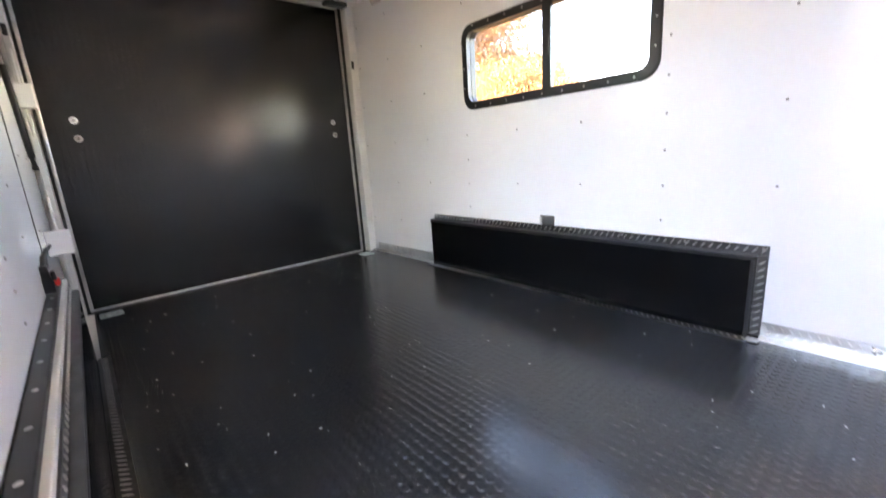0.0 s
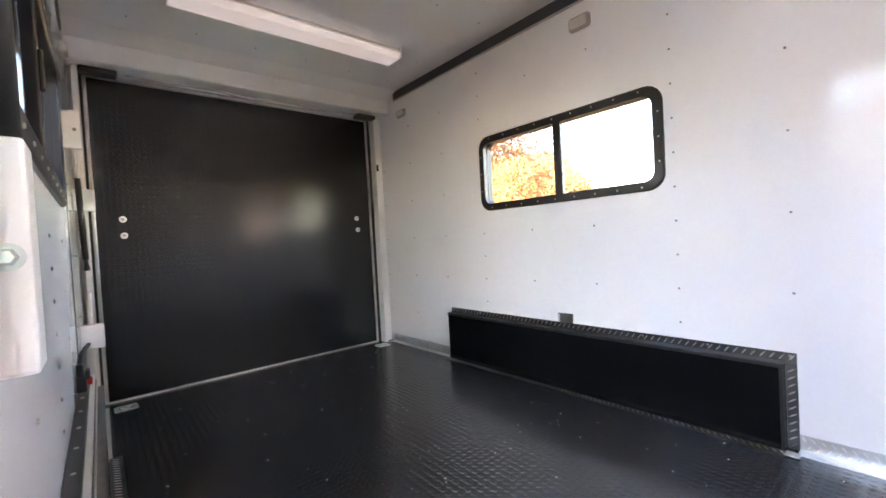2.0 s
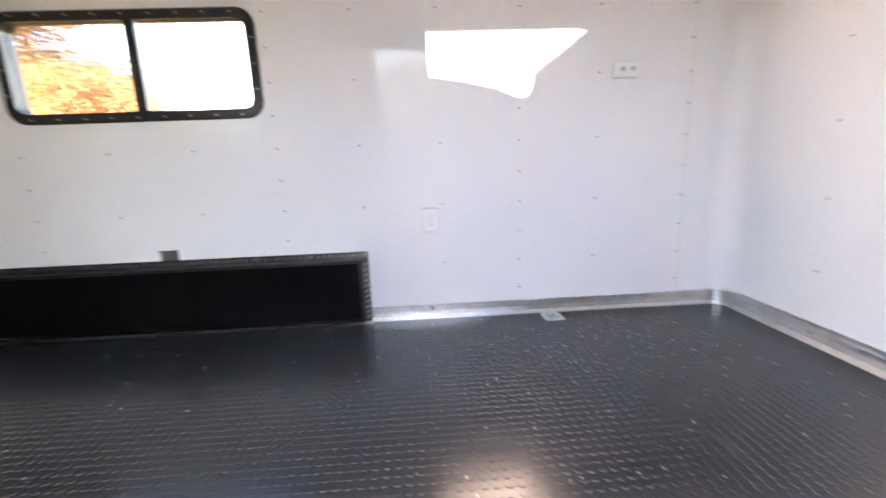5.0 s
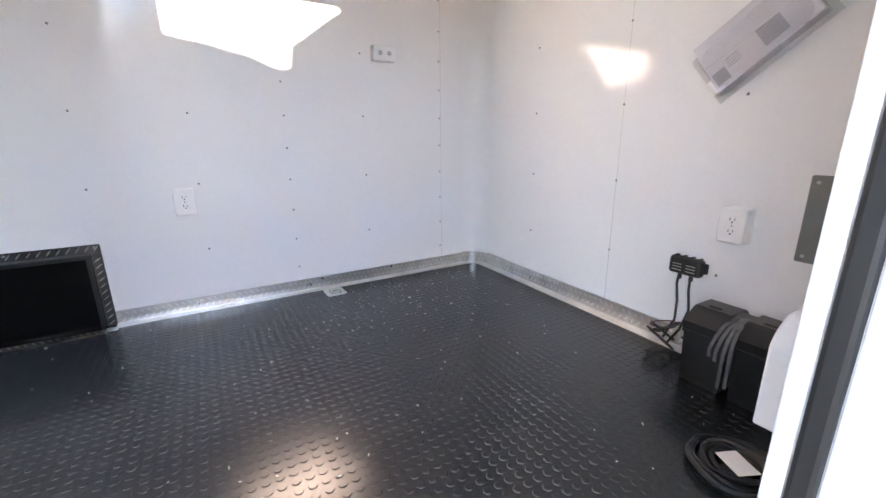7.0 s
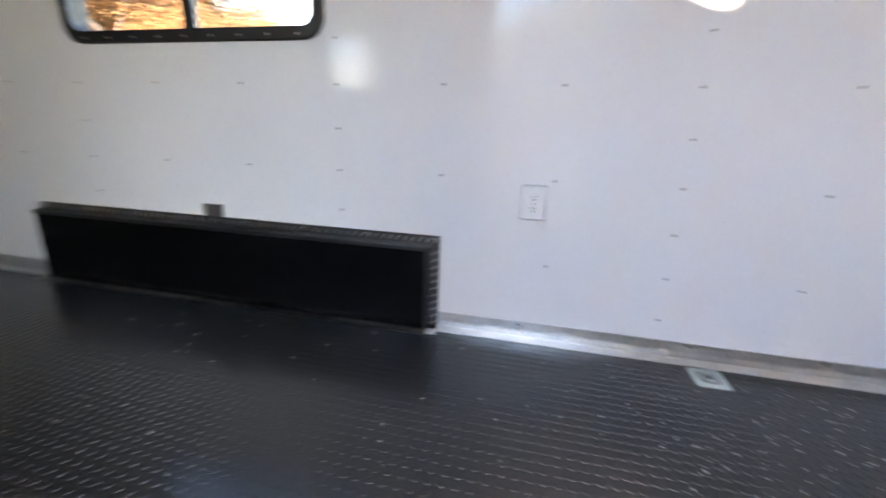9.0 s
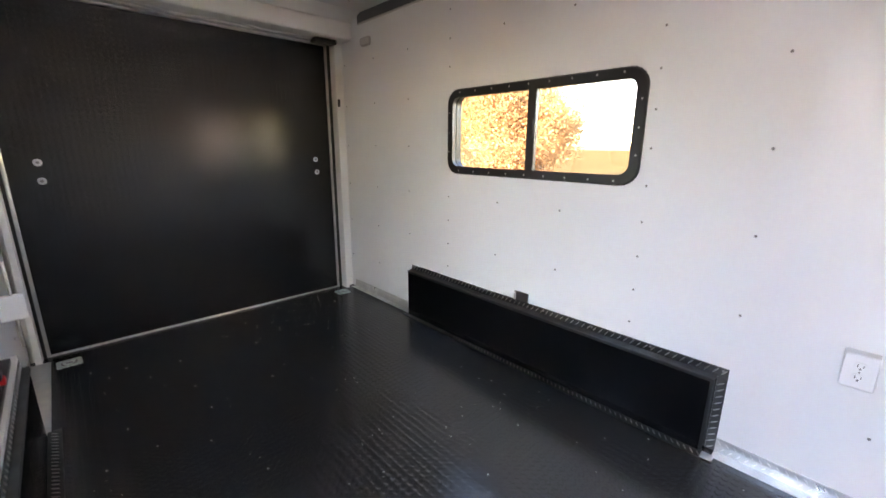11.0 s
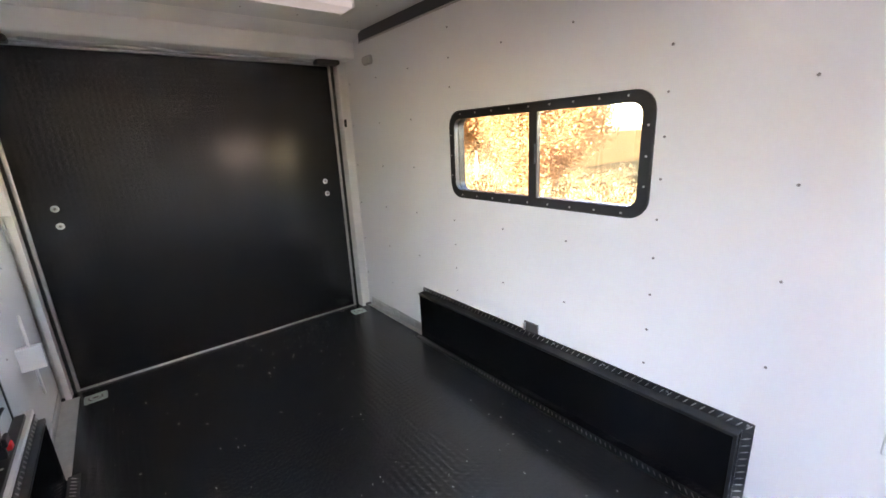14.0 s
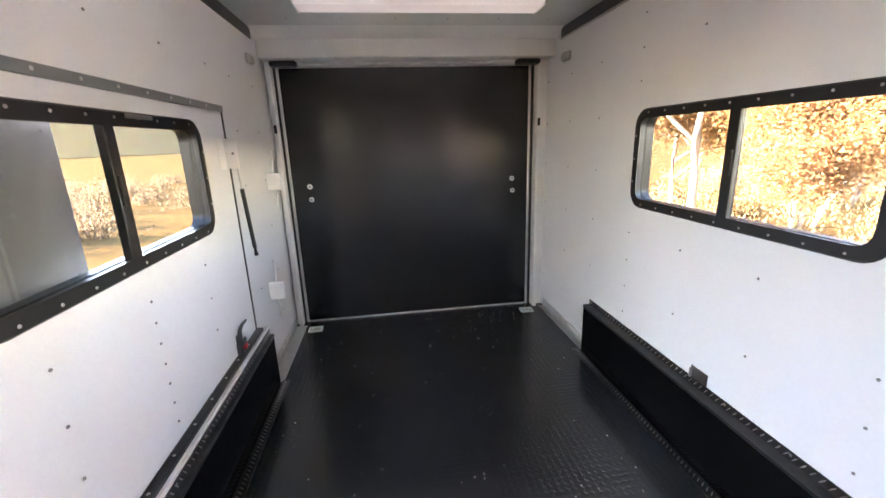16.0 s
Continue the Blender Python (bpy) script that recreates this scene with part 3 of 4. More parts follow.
# ---- baseboards of diamond plate ----
def baseboard(n, p, q, inward, high, deep, label):
    """An angle of diamond plate from p to q (x, y), its floor leg along inward."""
    p, q, i = Vector((*p, 0)), Vector((*q, 0)), Vector((*inward, 0))
    along = (q - p).normalized()
    ln = (q - p).length
    bb = thing("baseboard_%d" % n, label, "baseboard", kind="structure", at=tuple(p))
    bm = loft([[o, o + i * 0.004 + Vector((0, 0, 0)), o + i * 0.004 + Vector((0, 0, high)), o + Vector((0, 0, high))] for o in (Vector(), along * ln)])
    bmesh.ops.recalc_face_normals(bm, faces=bm.faces)
    # same plate as the floor leg, coloured darker for its weaker light
    up = part("upright", bm, M_TREADDIMMED, bb, "diamond plate toned down as the dimmer-lit leg")
    bm = loft([[o + i * 0.0045, o + i * deep, o + i * deep + Vector((0, 0, 0.0035)), o + i * 0.0045 + Vector((0, 0, 0.0045))] for o in (Vector(), along * ln)])
    bmesh.ops.recalc_face_normals(bm, faces=bm.faces)
    fl = part("floor_leg", bm, M_TREAD, bb, "bright diamond plate")
    def frame3(a, b2, c, o):
        return Matrix(((a.x, b2.x, c.x, o.x), (a.y, b2.y, c.y, o.y), (a.z, b2.z, c.z, o.z), (0, 0, 0, 1)))
    z = Vector((0, 0, 1))
    treads("tread", up, M_TREAD, frame3(along, z, i, i * 0.004 + z * 0.008), ln, high - 0.012)
    treads("tread", fl, M_TREAD, frame3(along, i, z, i * 0.006 + z * 0.0038), ln, deep - 0.008)
    return bb


baseboard(1, (W, FRONT + R1), (W, 0.495), (-1, 0), 0.066, 0.054, "bright diamond-plate angle along the wall's foot")
baseboard(2, (W, 2.592), (W, 3.44), (-1, 0), 0.07, 0.046, "diamond-plate angle along the wall's foot")
baseboard(3, (L + 0.2, FRONT), (W - R1, FRONT), (0, 1), 0.08, 0.056, "wide diamond-plate angle along the front wall")
baseboard(4, (L, 2.578), (L, 3.44), (1, 0), 0.07, 0.09, "diamond-plate angle along the wall's foot")
bb5 = thing("baseboard_5", "curved diamond-plate corner of the baseboard", "baseboard", kind="structure", at=(W - R1, FRONT + R1, 0))
turn = lambda r, k, z: Vector((r * math.sin(k * math.pi / 32), -r * math.cos(k * math.pi / 32), z))
bm = loft([[turn(R1 - 0.001, k, z) for k in range(17)] for z in (0.0, 0.072)] + [[turn(R1 - 0.005, k, z) for k in range(17)] for z in (0.072, 0.0)], closed=False)
up = part("upright", bm, M_TREADDIMMED, bb5, "diamond plate toned down as the dimmer-lit leg", smooth=False)
bm = loft([[turn(R1 - 0.006, k, 0.004) for k in range(17)], [turn(R1 - 0.056, k, 0.004) for k in range(17)], [turn(R1 - 0.056, k, 0.0005) for k in range(17)]], closed=False)
fl = part("floor_leg", bm, M_TREAD, bb5, "bright diamond plate")
poses, flat = [], []
for k in range(6):
    for row in (0, 1):
        a = radians(90 * (k + 0.3 + 0.4 * row) / 6)
        out, way = Vector((math.sin(a), -math.cos(a), 0)), Vector((math.cos(a), math.sin(a), 0))
        up3 = Vector((0, 0, 1))
        at = out * (R1 - 0.005) + up3 * (0.022 + 0.03 * row)
        poses.append(Matrix(((way.x, 0, -out.x, at.x), (way.y, 0, -out.y, at.y), (0, 1, 0, at.z), (0, 0, 0, 1))) @ pose(0, 0, 0, 0, 0, 52 if row else -52))
        at = out * (R1 - 0.02 - 0.022 * row) + up3 * 0.004
        flat.append(pose(*at, 0, 0, math.degrees(a) + (52 if row else -52)))
many(lug(), poses, M_TREAD, "tread", up)
many(lug(0.018), flat, M_TREAD, "tread", fl)

# ---- lamps and light fixture ----
def marker_lamp(x, y, z, way, w=0.13, h=0.078):
    lamp = thing("interior_lamp", "small cloudy oblong lamp on the white wall, off", "lamp", group="small wall lamps")
    lamp.matrix_basis = facing(x, y, z, way)
    part("base", plate(w, h, 0.02, 0, 0.012), M_BEZEL, lamp, "grey base")
    part("lens", plate(w * 0.86, h * 0.8, 0.018, 0.0119, 0.027, 0.006), M_LENS, lamp, "cloudy lens")
    return lamp


marker_lamp(W, 1.372, 2.09, "-x")
marker_lamp(W, 3.13, 2.066, "-x", 0.13, 0.066)
marker_lamp(L, 3.13, 2.066, "+x", 0.13, 0.066)
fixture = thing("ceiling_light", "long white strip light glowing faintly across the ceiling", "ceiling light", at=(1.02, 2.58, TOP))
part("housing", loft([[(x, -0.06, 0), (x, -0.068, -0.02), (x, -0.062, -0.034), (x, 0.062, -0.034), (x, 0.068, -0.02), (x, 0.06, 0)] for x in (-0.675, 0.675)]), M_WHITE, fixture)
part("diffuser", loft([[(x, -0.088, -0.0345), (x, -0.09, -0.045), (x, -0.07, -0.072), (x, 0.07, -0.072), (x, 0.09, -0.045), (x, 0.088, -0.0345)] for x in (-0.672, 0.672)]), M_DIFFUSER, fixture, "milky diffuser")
for s in (-1, 1):
    part("end_cap", box((s * 0.677 - 0.004, -0.091, -0.074), (s * 0.677 + 0.004, 0.091, -0.0005), 0.003), M_PLASTIC, fixture)

# ---- electrical things ----
def outlet(x, y, z, way, deep, label):
    o = thing("power_outlet", label, "outlet", group="power outlets")
    o.matrix_basis = facing(x, y, z, way)
    part("surface_box", plate(0.088, 0.122, 0.007, 0, deep, 0.001), M_PLASTIC, o)
    cover = part("cover", plate(0.09, 0.124, 0.008, deep - 0.001, deep + 0.007, 0.004), M_PLASTIC, o)
    for s in (-1, 1):
        face = part("socket", plate(0.034, 0.029, 0.012, deep + 0.0065, deep + 0.0095, 0.001), M_PLASTIC, cover)
        face.location = (0, s * 0.0205, 0)
        part("slot", boxes(((-0.0085, s * 0.0205 - 0.002, deep + 0.0094), (-0.0062, s * 0.0205 + 0.008, deep + 0.0099)), ((0.0062, s * 0.0205 - 0.001, deep + 0.0094), (0.0085, s * 0.0205 + 0.007, deep + 0.0099)),
             ((-0.0028, s * 0.0205 - 0.010, deep + 0.0094), (0.0028, s * 0.0205 - 0.005, deep + 0.0099))), M_DARKSLOT, cover)
    part("screw", turned(disc(0.003, 0.0015, 8), pose(0, 0, deep + 0.0068)), M_SCREW, cover)
    return o


outlet(W, 0.141, 0.558, "-x", 0.044, "white surface-mounted double power outlet on the wall")
outlet(0.51, FRONT, 0.539, "+y", 0.045, "white deep surface-mounted double power outlet")
sw = thing("socket_plate", "white oblong surface plate with two round sockets", "socket plate")
sw.matrix_basis = facing(W, -0.902, 1.29, "-x")
part("surface_box", plate(0.128, 0.078, 0.006, 0, 0.04, 0.001), M_PLASTIC, sw)
cover = part("cover", plate(0.13, 0.08, 0.008, 0.039, 0.047, 0.004), M_PLASTIC, sw)
for s in (-1, 1):
    k = part("socket", disc(0.012, 0.004, 14), M_BEZEL, sw, "grey round socket")
    k.location = (s * 0.026, 0, 0.0468)
    part("pin", disc(0.004, 0.006, 8), M_ALU, k, "metal pin").location = (0, 0, 0.002)

panel = thing("breaker_panel", "grey steel breaker panel with two black breakers", "breaker panel")
panel.matrix_basis = facing(0.234, FRONT, 0.588, "+y")
part("cover", plate(0.20, 0.271, 0.004, 0, 0.012), M_GREY, panel)
for s in (-1, 1):
    br = part("breaker", box((s * 0.019 - 0.0175, -0.035, 0.0118), (s * 0.019 + 0.0175, 0.03, 0.02), 0.002), M_BLACKPLASTIC, panel, "black breaker")
    part("toggle", box((s * 0.019 - 0.008, -0.012, 0.0198), (s * 0.019 + 0.008, 0.008, 0.034), 0.003), M_BLACKPLASTIC, br)
part("warning_label", box((-0.04, -0.078, 0.0118), (0.036, -0.06, 0.0125)), M_DARKRED, panel, "dark red label")
part("mark", boxes(((-0.03, 0.042, 0.0118), (-0.008, 0.046, 0.0123)), ((0.008, 0.042, 0.0118), (0.03, 0.046, 0.0123)), ((-0.03, 0.05, 0.0118), (-0.012, 0.053, 0.0123))), M_DARKSLOT, panel, "unreadable dark print")
for x in (-0.08, 0.08):
    for y in (-0.115, 0.115):
        part("screw", turned(disc(0.006, 0.003, 8), pose(x, y, 0.0118)), M_ALU, panel)

charger = thing("battery_charger", "small black battery charger with two leads", "charger")
charger.matrix_basis = facing(0.655, FRONT, 0.35, "+y")
part("case", joined(box((-0.062, -0.036, 0), (0.062, 0.034, 0.042), 0.012), box((-0.072, -0.02, 0), (-0.055, 0.02, 0.014), 0.003), box((0.055, -0.02, 0), (0.072, 0.02, 0.014), 0.003)), M_BLACKPLASTIC, charger)
part("label_bars", boxes(*[((x, z, 0.0418), (x + 0.036, z + 0.004, 0.0424)) for x in (-0.045, 0.008) for z in (-0.02, -0.008, 0.004)]), M_BEZEL, charger, "unreadable grey print")
for x in (-0.05, -0.02, 0.01, 0.04):
    part("rib", box((x, 0.0335, 0.004), (x + 0.012, 0.038, 0.038), 0.002), M_BLACKPLASTIC, charger)
part("lead", tube([(-0.025, -0.03, 0.02), (-0.026, -0.08, 0.025), (-0.012, -0.15, 0.03), (-0.0, -0.22, 0.05), (-0.02, -0.30, 0.08)], 0.005, 8), M_BLACKPLASTIC, charger, smooth=True)
part("lead", tube([(0.02, -0.03, 0.02), (0.022, -0.09, 0.024), (0.04, -0.17, 0.035), (0.03, -0.25, 0.06), (0.0, -0.32, 0.09)], 0.005, 8), M_BLACKPLASTIC, charger, smooth=True)
for s in (-1, 1):
    part("plug", turned(tube([(0, 0, 0), (0, -0.03, 0)], 0.008, 8), Matrix.Translation((s * 0.022, -0.028, 0.02))), M_BLACKPLASTIC, charger)
leads = thing("lead_bundle", "tangled bundle of black leads on the baseboard", "cable")
leads.location = (0.665, FRONT + 0.09, 0.025)
rnd = random.Random(5)
for k in range(5):
    c0 = Vector((rnd.uniform(-0.03, 0.03), rnd.uniform(-0.03, 0.03), 0.03 + 0.012 * k))
    ra, ph, tilt = rnd.uniform(0.035, 0.06), rnd.uniform(0, 6), rnd.uniform(0.2, 0.9)
    part("loop", tube([c0 + Vector((ra * math.cos(ph + a * 0.45), ra * 0.7 * math.sin(ph + a * 0.45), ra * tilt * math.sin(a * 0.45))) for a in range(15)], 0.0025 if k == 4 else 0.0045, 6), M_DARKRED if k == 4 else M_BLACKPLASTIC, leads, "red lead" if k == 4 else "", smooth=True)

batt = thing("battery_box", "two black battery boxes strapped together on the floor", "battery box", at=(0.372, -1.408, 0))
CORNERS = ((-1, -1), (1, -1), (1, 1), (-1, 1))
for s in (-1, 1):
    x0 = s * 0.08
    part("case", loft([[(x0 + a * w, b * d, z) for a, b in CORNERS] for w, d, z in ((0.062, 0.064, 0.0), (0.064, 0.066, 0.02), (0.068, 0.072, 0.19))]), M_BLACKPLASTIC, batt)
    lid = part("lid", loft([[(x0 + a * w, b * d + (0.0 if z < 0.25 else -0.004), z) for a, b in CORNERS] for w, d, z in ((0.071, 0.08, 0.185), (0.071, 0.08, 0.226), (0.06, 0.055, 0.272), (0.056, 0.046, 0.28))]), M_BLACKPLASTIC, batt)
    part("lid_grip", box((x0 - 0.02, 0.022, 0.281), (x0 + 0.02, 0.034, 0.288), 0.003), M_BLACKPLASTIC, lid)
    part("lid_rib", box((x0 - 0.071, 0.075, 0.19), (x0 + 0.071, 0.083, 0.196), 0.002), M_BLACKPLASTIC, lid)
def strap(x0, x1, drop):
    """A flat webbing band over the lids' gap and down the front."""
    path = ((x0, -0.03, 0.27), (x0, 0.03, 0.276), (x0 + 0.4 * (x1 - x0), 0.07, 0.25), (x0 + 0.7 * (x1 - x0), 0.087, 0.21), (x1, 0.088, 0.16), (x1 + 0.004, 0.078, drop))
    part("strap", loft([[(x - 0.005, y, z), (x + 0.005, y, z), (x + 0.005, y + 0.003, z + 0.003), (x - 0.005, y + 0.003, z + 0.003)] for x, y, z in path]), M_WEBBING, batt, "grey webbing strap")


strap(0.01, 0.05, 0.13)
strap(-0.004, 0.03, 0.12)
strap(-0.012, 0.008, 0.03)
strap(-0.018, -0.012, 0.04)
part("buckle", box((-0.026, -0.03, 0.255), (0.026, 0.026, 0.278), 0.006), M_BLACKPLASTIC, batt)

wall_box = thing("wall_box", "white plastic box mounted on the wall beside the entry", "box", at=(L, -0.55, 0.465))
profile = ((0, 0), (0, 0.118), (-0.012, 0.136), (-0.036, 0.152), (-0.2, 0.155), (-0.2, 0))
bm = loft([[(x, y, z) for y, z in profile] for x in (0.0, 0.097)])
bmesh.ops.recalc_face_normals(bm, faces=bm.faces)
bmesh.ops.bevel(bm, geom=list(bm.edges), offset=0.004, segments=2, affect="EDGES", profile=0.5)
part("housing", bm, M_PLASTIC, wall_box)
part("flange", box((0.0005, -0.215, -0.008), (0.006, 0.006, 0.165), 0.002), M_PLASTIC, wall_box)
coil = thing("cable_coil", "coiled black cable lying on the floor", "cable", at=(0.19, -1.04, 0))
rnd = random.Random(9)
for k in range(7):
    rad, z = 0.06 + 0.011 * (k % 5), 0.009 + 0.010 * (k // 3) + 0.002 * (k % 3)
    ox, oy = rnd.uniform(-0.008, 0.008), rnd.uniform(-0.008, 0.008)
    part("loop", tube([(ox + rad * math.cos(a * math.pi / 14), oy + rad * math.sin(a * math.pi / 14), z + 0.004 * math.sin(a * 0.8 + k)) for a in range(29)], 0.0065, 8), M_BLACKPLASTIC, coil, smooth=True)
part("tag", turned(box((-0.025, -0.045, 0.0), (0.03, 0.045, 0.0015)), pose(-0.01, 0.01, 0.036, 6, 5, 60)), M_PLASTIC, coil, "white paper tag")
part("tag", turned(box((-0.045, -0.012, 0.0), (0.045, 0.012, 0.003), 0.001), pose(-0.075, -0.105, 0.012, 0, 0, -35)), M_YELLOW, coil, "yellow tag")

packet = thing("leaflet_bag", "clear plastic bag of printed leaflets taped to the wall", "leaflet bag")
packet.matrix_basis = facing(0.549, FRONT, 1.14, "+y") @ pose(0, 0, 0.004, 0, 0, 39)
part("leaflets", box((-0.155, -0.078, 0.0), (0.165, 0.072, 0.05), 0.004), M_PAPER, packet)
part("folded_sheet", turned(box((-0.15, -0.04, 0.0), (0.16, 0.045, 0.004), 0.001), pose(0.004, 0.05, 0.05, 3, 0, -4)), M_PAPER, packet, "crumpled top leaflet")
part("picture", box((0.015, -0.055, 0.0498), (0.085, 0.01, 0.0506)), M_PAPERGREY, packet, "dark printed picture")
part("picture", box((-0.145, -0.06, 0.0498), (-0.1, -0.015, 0.0506)), M_PAPERGREY, packet, "grey printed picture")
part("print_lines", boxes(*[((-0.09, -0.03 + 0.009 * k, 0.0498), (-0.045, -0.027 + 0.009 * k, 0.0503)) for k in range(4)]), M_PAPERGREY, packet, "unreadable print")
part("end_fold", box((-0.172, -0.076, 0.002), (-0.1555, -0.022, 0.05), 0.005), M_PLASTIC, packet, "bright folded bag end")
bm = bmesh.new()
bmesh.ops.create_grid(bm, x_segments=26, y_segments=12, size=1)
for v in bm.verts:
    x, y = v.co.x * 0.185, v.co.y * 0.098
    v.co = (x, y, 0.056 * max(0.05, 1 - (abs(v.co.x)) ** 8) * max(0.05, 1 - abs(v.co.y) ** 6) + 0.004 + (0.01 + 0.08 * max(0.0, abs(v.co.x) - 0.82)) * abs(noise.noise((x * 34, y * 55, 0))))
bag = part("bag", bm, M_BAG, packet, "wrinkled clear plastic", smooth=True)
bag.visible_shadow = False


# ---- tie-down rings ----
def tie_ring(x, y, rz, mat=None):
    t = thing("tie_ring", "zinc-plated recessed tie-down ring in the rubber floor", "tie-down ring", group="floor tie-down rings", at=(x, y, 0), rz=rz)
    part("pan", ring_frame(rounded(0.118, 0.108, 0.014), rounded(0.078, 0.068, 0.02), 0.0, 0.005, 0.002), M_ZINC, t)
    # flat dish; the recess's shade is put into its darker steel colour
    part("dish", turned(plate(0.08, 0.07, 0.02, 0.0004, 0.0016, 0.0005), Matrix()), M_SCREW, t, "dish in darker steel that paints the recess's shade")
    part("ring", tube([(0.026 * math.cos(a * math.pi / 10), 0.022 * math.sin(a * math.pi / 10), 0.006) for a in range(21)], 0.0045, 8), M_ZINC, t, smooth=True)
    part("hold_down", box((-0.03, -0.008, 0.0016), (-0.016, 0.008, 0.012), 0.003), M_ZINC, t)
    return t


tie_ring(2.0, -0.507, 2)
tie_ring(0.085, 3.352, 2)
tie_ring(1.935, 3.37, -2)


# ---- chassis under the floor ----
chassis = thing("trailer_chassis", "black steel chassis with four wheels under the trailer", "chassis", at=(1.0, 1.0, GROUND))
for x in (-0.75, 0.75):
    part("rail", box((x - 0.03, -2.6, 0.36), (x + 0.03, 2.6, 0.489), 0.004), M_FRAME, chassis)
for y in (-2.2, -1.1, 0.05, 1.0, 2.2):
    part("crossmember", box((-0.719, y - 0.025, 0.40), (0.719, y + 0.025, 0.47), 0.003), M_FRAME, chassis)
for y in (0.05, 0.95):
    for x0, x1 in ((-1.16, -1.03), (1.095, 1.2)):
        ring = lambda r, x: [(x, y + r * math.cos(k * math.pi / 14), 0.3 + r * math.sin(k * math.pi / 14)) for k in range(28)]
        wheel = part("wheel", loft([ring(0.16, x0), ring(0.28, x0), ring(0.3, x0 + 0.02), ring(0.3, x1 - 0.02), ring(0.28, x1), ring(0.16, x1)]), M_SEAL, chassis, "black rubber tyre")
        part("rim", loft([ring(0.158, x0 + 0.02), ring(0.158, x1 - 0.02)]), M_ALU, wheel, "steel rim")
    part("axle", box((-1.03, y - 0.03, 0.27), (1.095, y + 0.03, 0.33), 0.004), M_FRAME, chassis)
for y in (-2.3, 2.3):
    part("prop", box((-0.79, y - 0.04, 0.0), (-0.71, y + 0.04, 0.36), 0.004), M_FRAME, chassis)
    part("prop", box((0.71, y - 0.04, 0.0), (0.79, y + 0.04, 0.36), 0.004), M_FRAME, chassis)

# ---- outdoors ----
bm = bmesh.new()
n, size = 60, 900.0
grid = [[bm.verts.new((((i / n) * 2 - 1) ** 3 * size, ((j / n) * 2 - 1) ** 3 * size, 0)) for j in range(n + 1)] for i in range(n + 1)]
for col in grid:
    for v in col:
        far = max(0.0, math.hypot(v.co.x, v.co.y) - 6)
        v.co.z = GROUND + min(far, 60) * 0.012 * noise.noise((v.co.x * 0.02, v.co.y * 0.02, 0)) - 0.0
for i in range(n):
    for j in range(n):
        bm.faces.new((grid[i][j], grid[i + 1][j], grid[i + 1][j + 1], grid[i][j + 1]))
structure("ground", "dry golden grassland round the trailer", bm, M_GROUND)
structure("road", "strip of dark asphalt road beyond the trees", box((19, -60, GROUND - 0.2), (27, 60, GROUND + 0.03)), M_ASPHALT)
bm = bmesh.new()
ring0 = []
for k in range(73):
    a = 2 * math.pi * k / 72
    h = 2.5 + 21 * max(0.0, math.cos(a - radians(130))) ** 0.5 + 5 * abs(noise.noise((math.cos(a) * 2.2, math.sin(a) * 2.2, 3)))
    ring0.append(((330 * math.cos(a), 330 * math.sin(a), GROUND - 6), (345 * math.cos(a), 345 * math.sin(a), h), (420 * math.cos(a), 420 * math.sin(a), GROUND - 6)))
loft([[r[k] for r in ring0] for k in range(3)], closed=False, bm=bm)
structure("backdrop", "low bluish hills along the horizon", bm, M_HILL)
# unseen wall added to stop the sun; its top edge shapes the indoor patch
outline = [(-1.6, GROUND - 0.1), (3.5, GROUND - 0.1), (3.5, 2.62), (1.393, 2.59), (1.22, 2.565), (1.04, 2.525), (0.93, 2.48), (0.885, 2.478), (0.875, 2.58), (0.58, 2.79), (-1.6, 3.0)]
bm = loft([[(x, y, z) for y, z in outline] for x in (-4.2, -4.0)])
structure("wall_yard", "unseen added wall whose cut top shapes the sun patch indoors", bm, M_BLOCKER, "wall")


def leaf_quad(size):
    bm = bmesh.new()
    vs = [bm.verts.new(p) for p in ((0, -size, 0), (size * 0.55, 0, 0.15 * size), (0, size, 0), (-size * 0.55, 0, 0.15 * size))]
    bm.faces.new((vs[0], vs[1], vs[2]))
    bm.faces.new((vs[0], vs[2], vs[3]))
    return bm


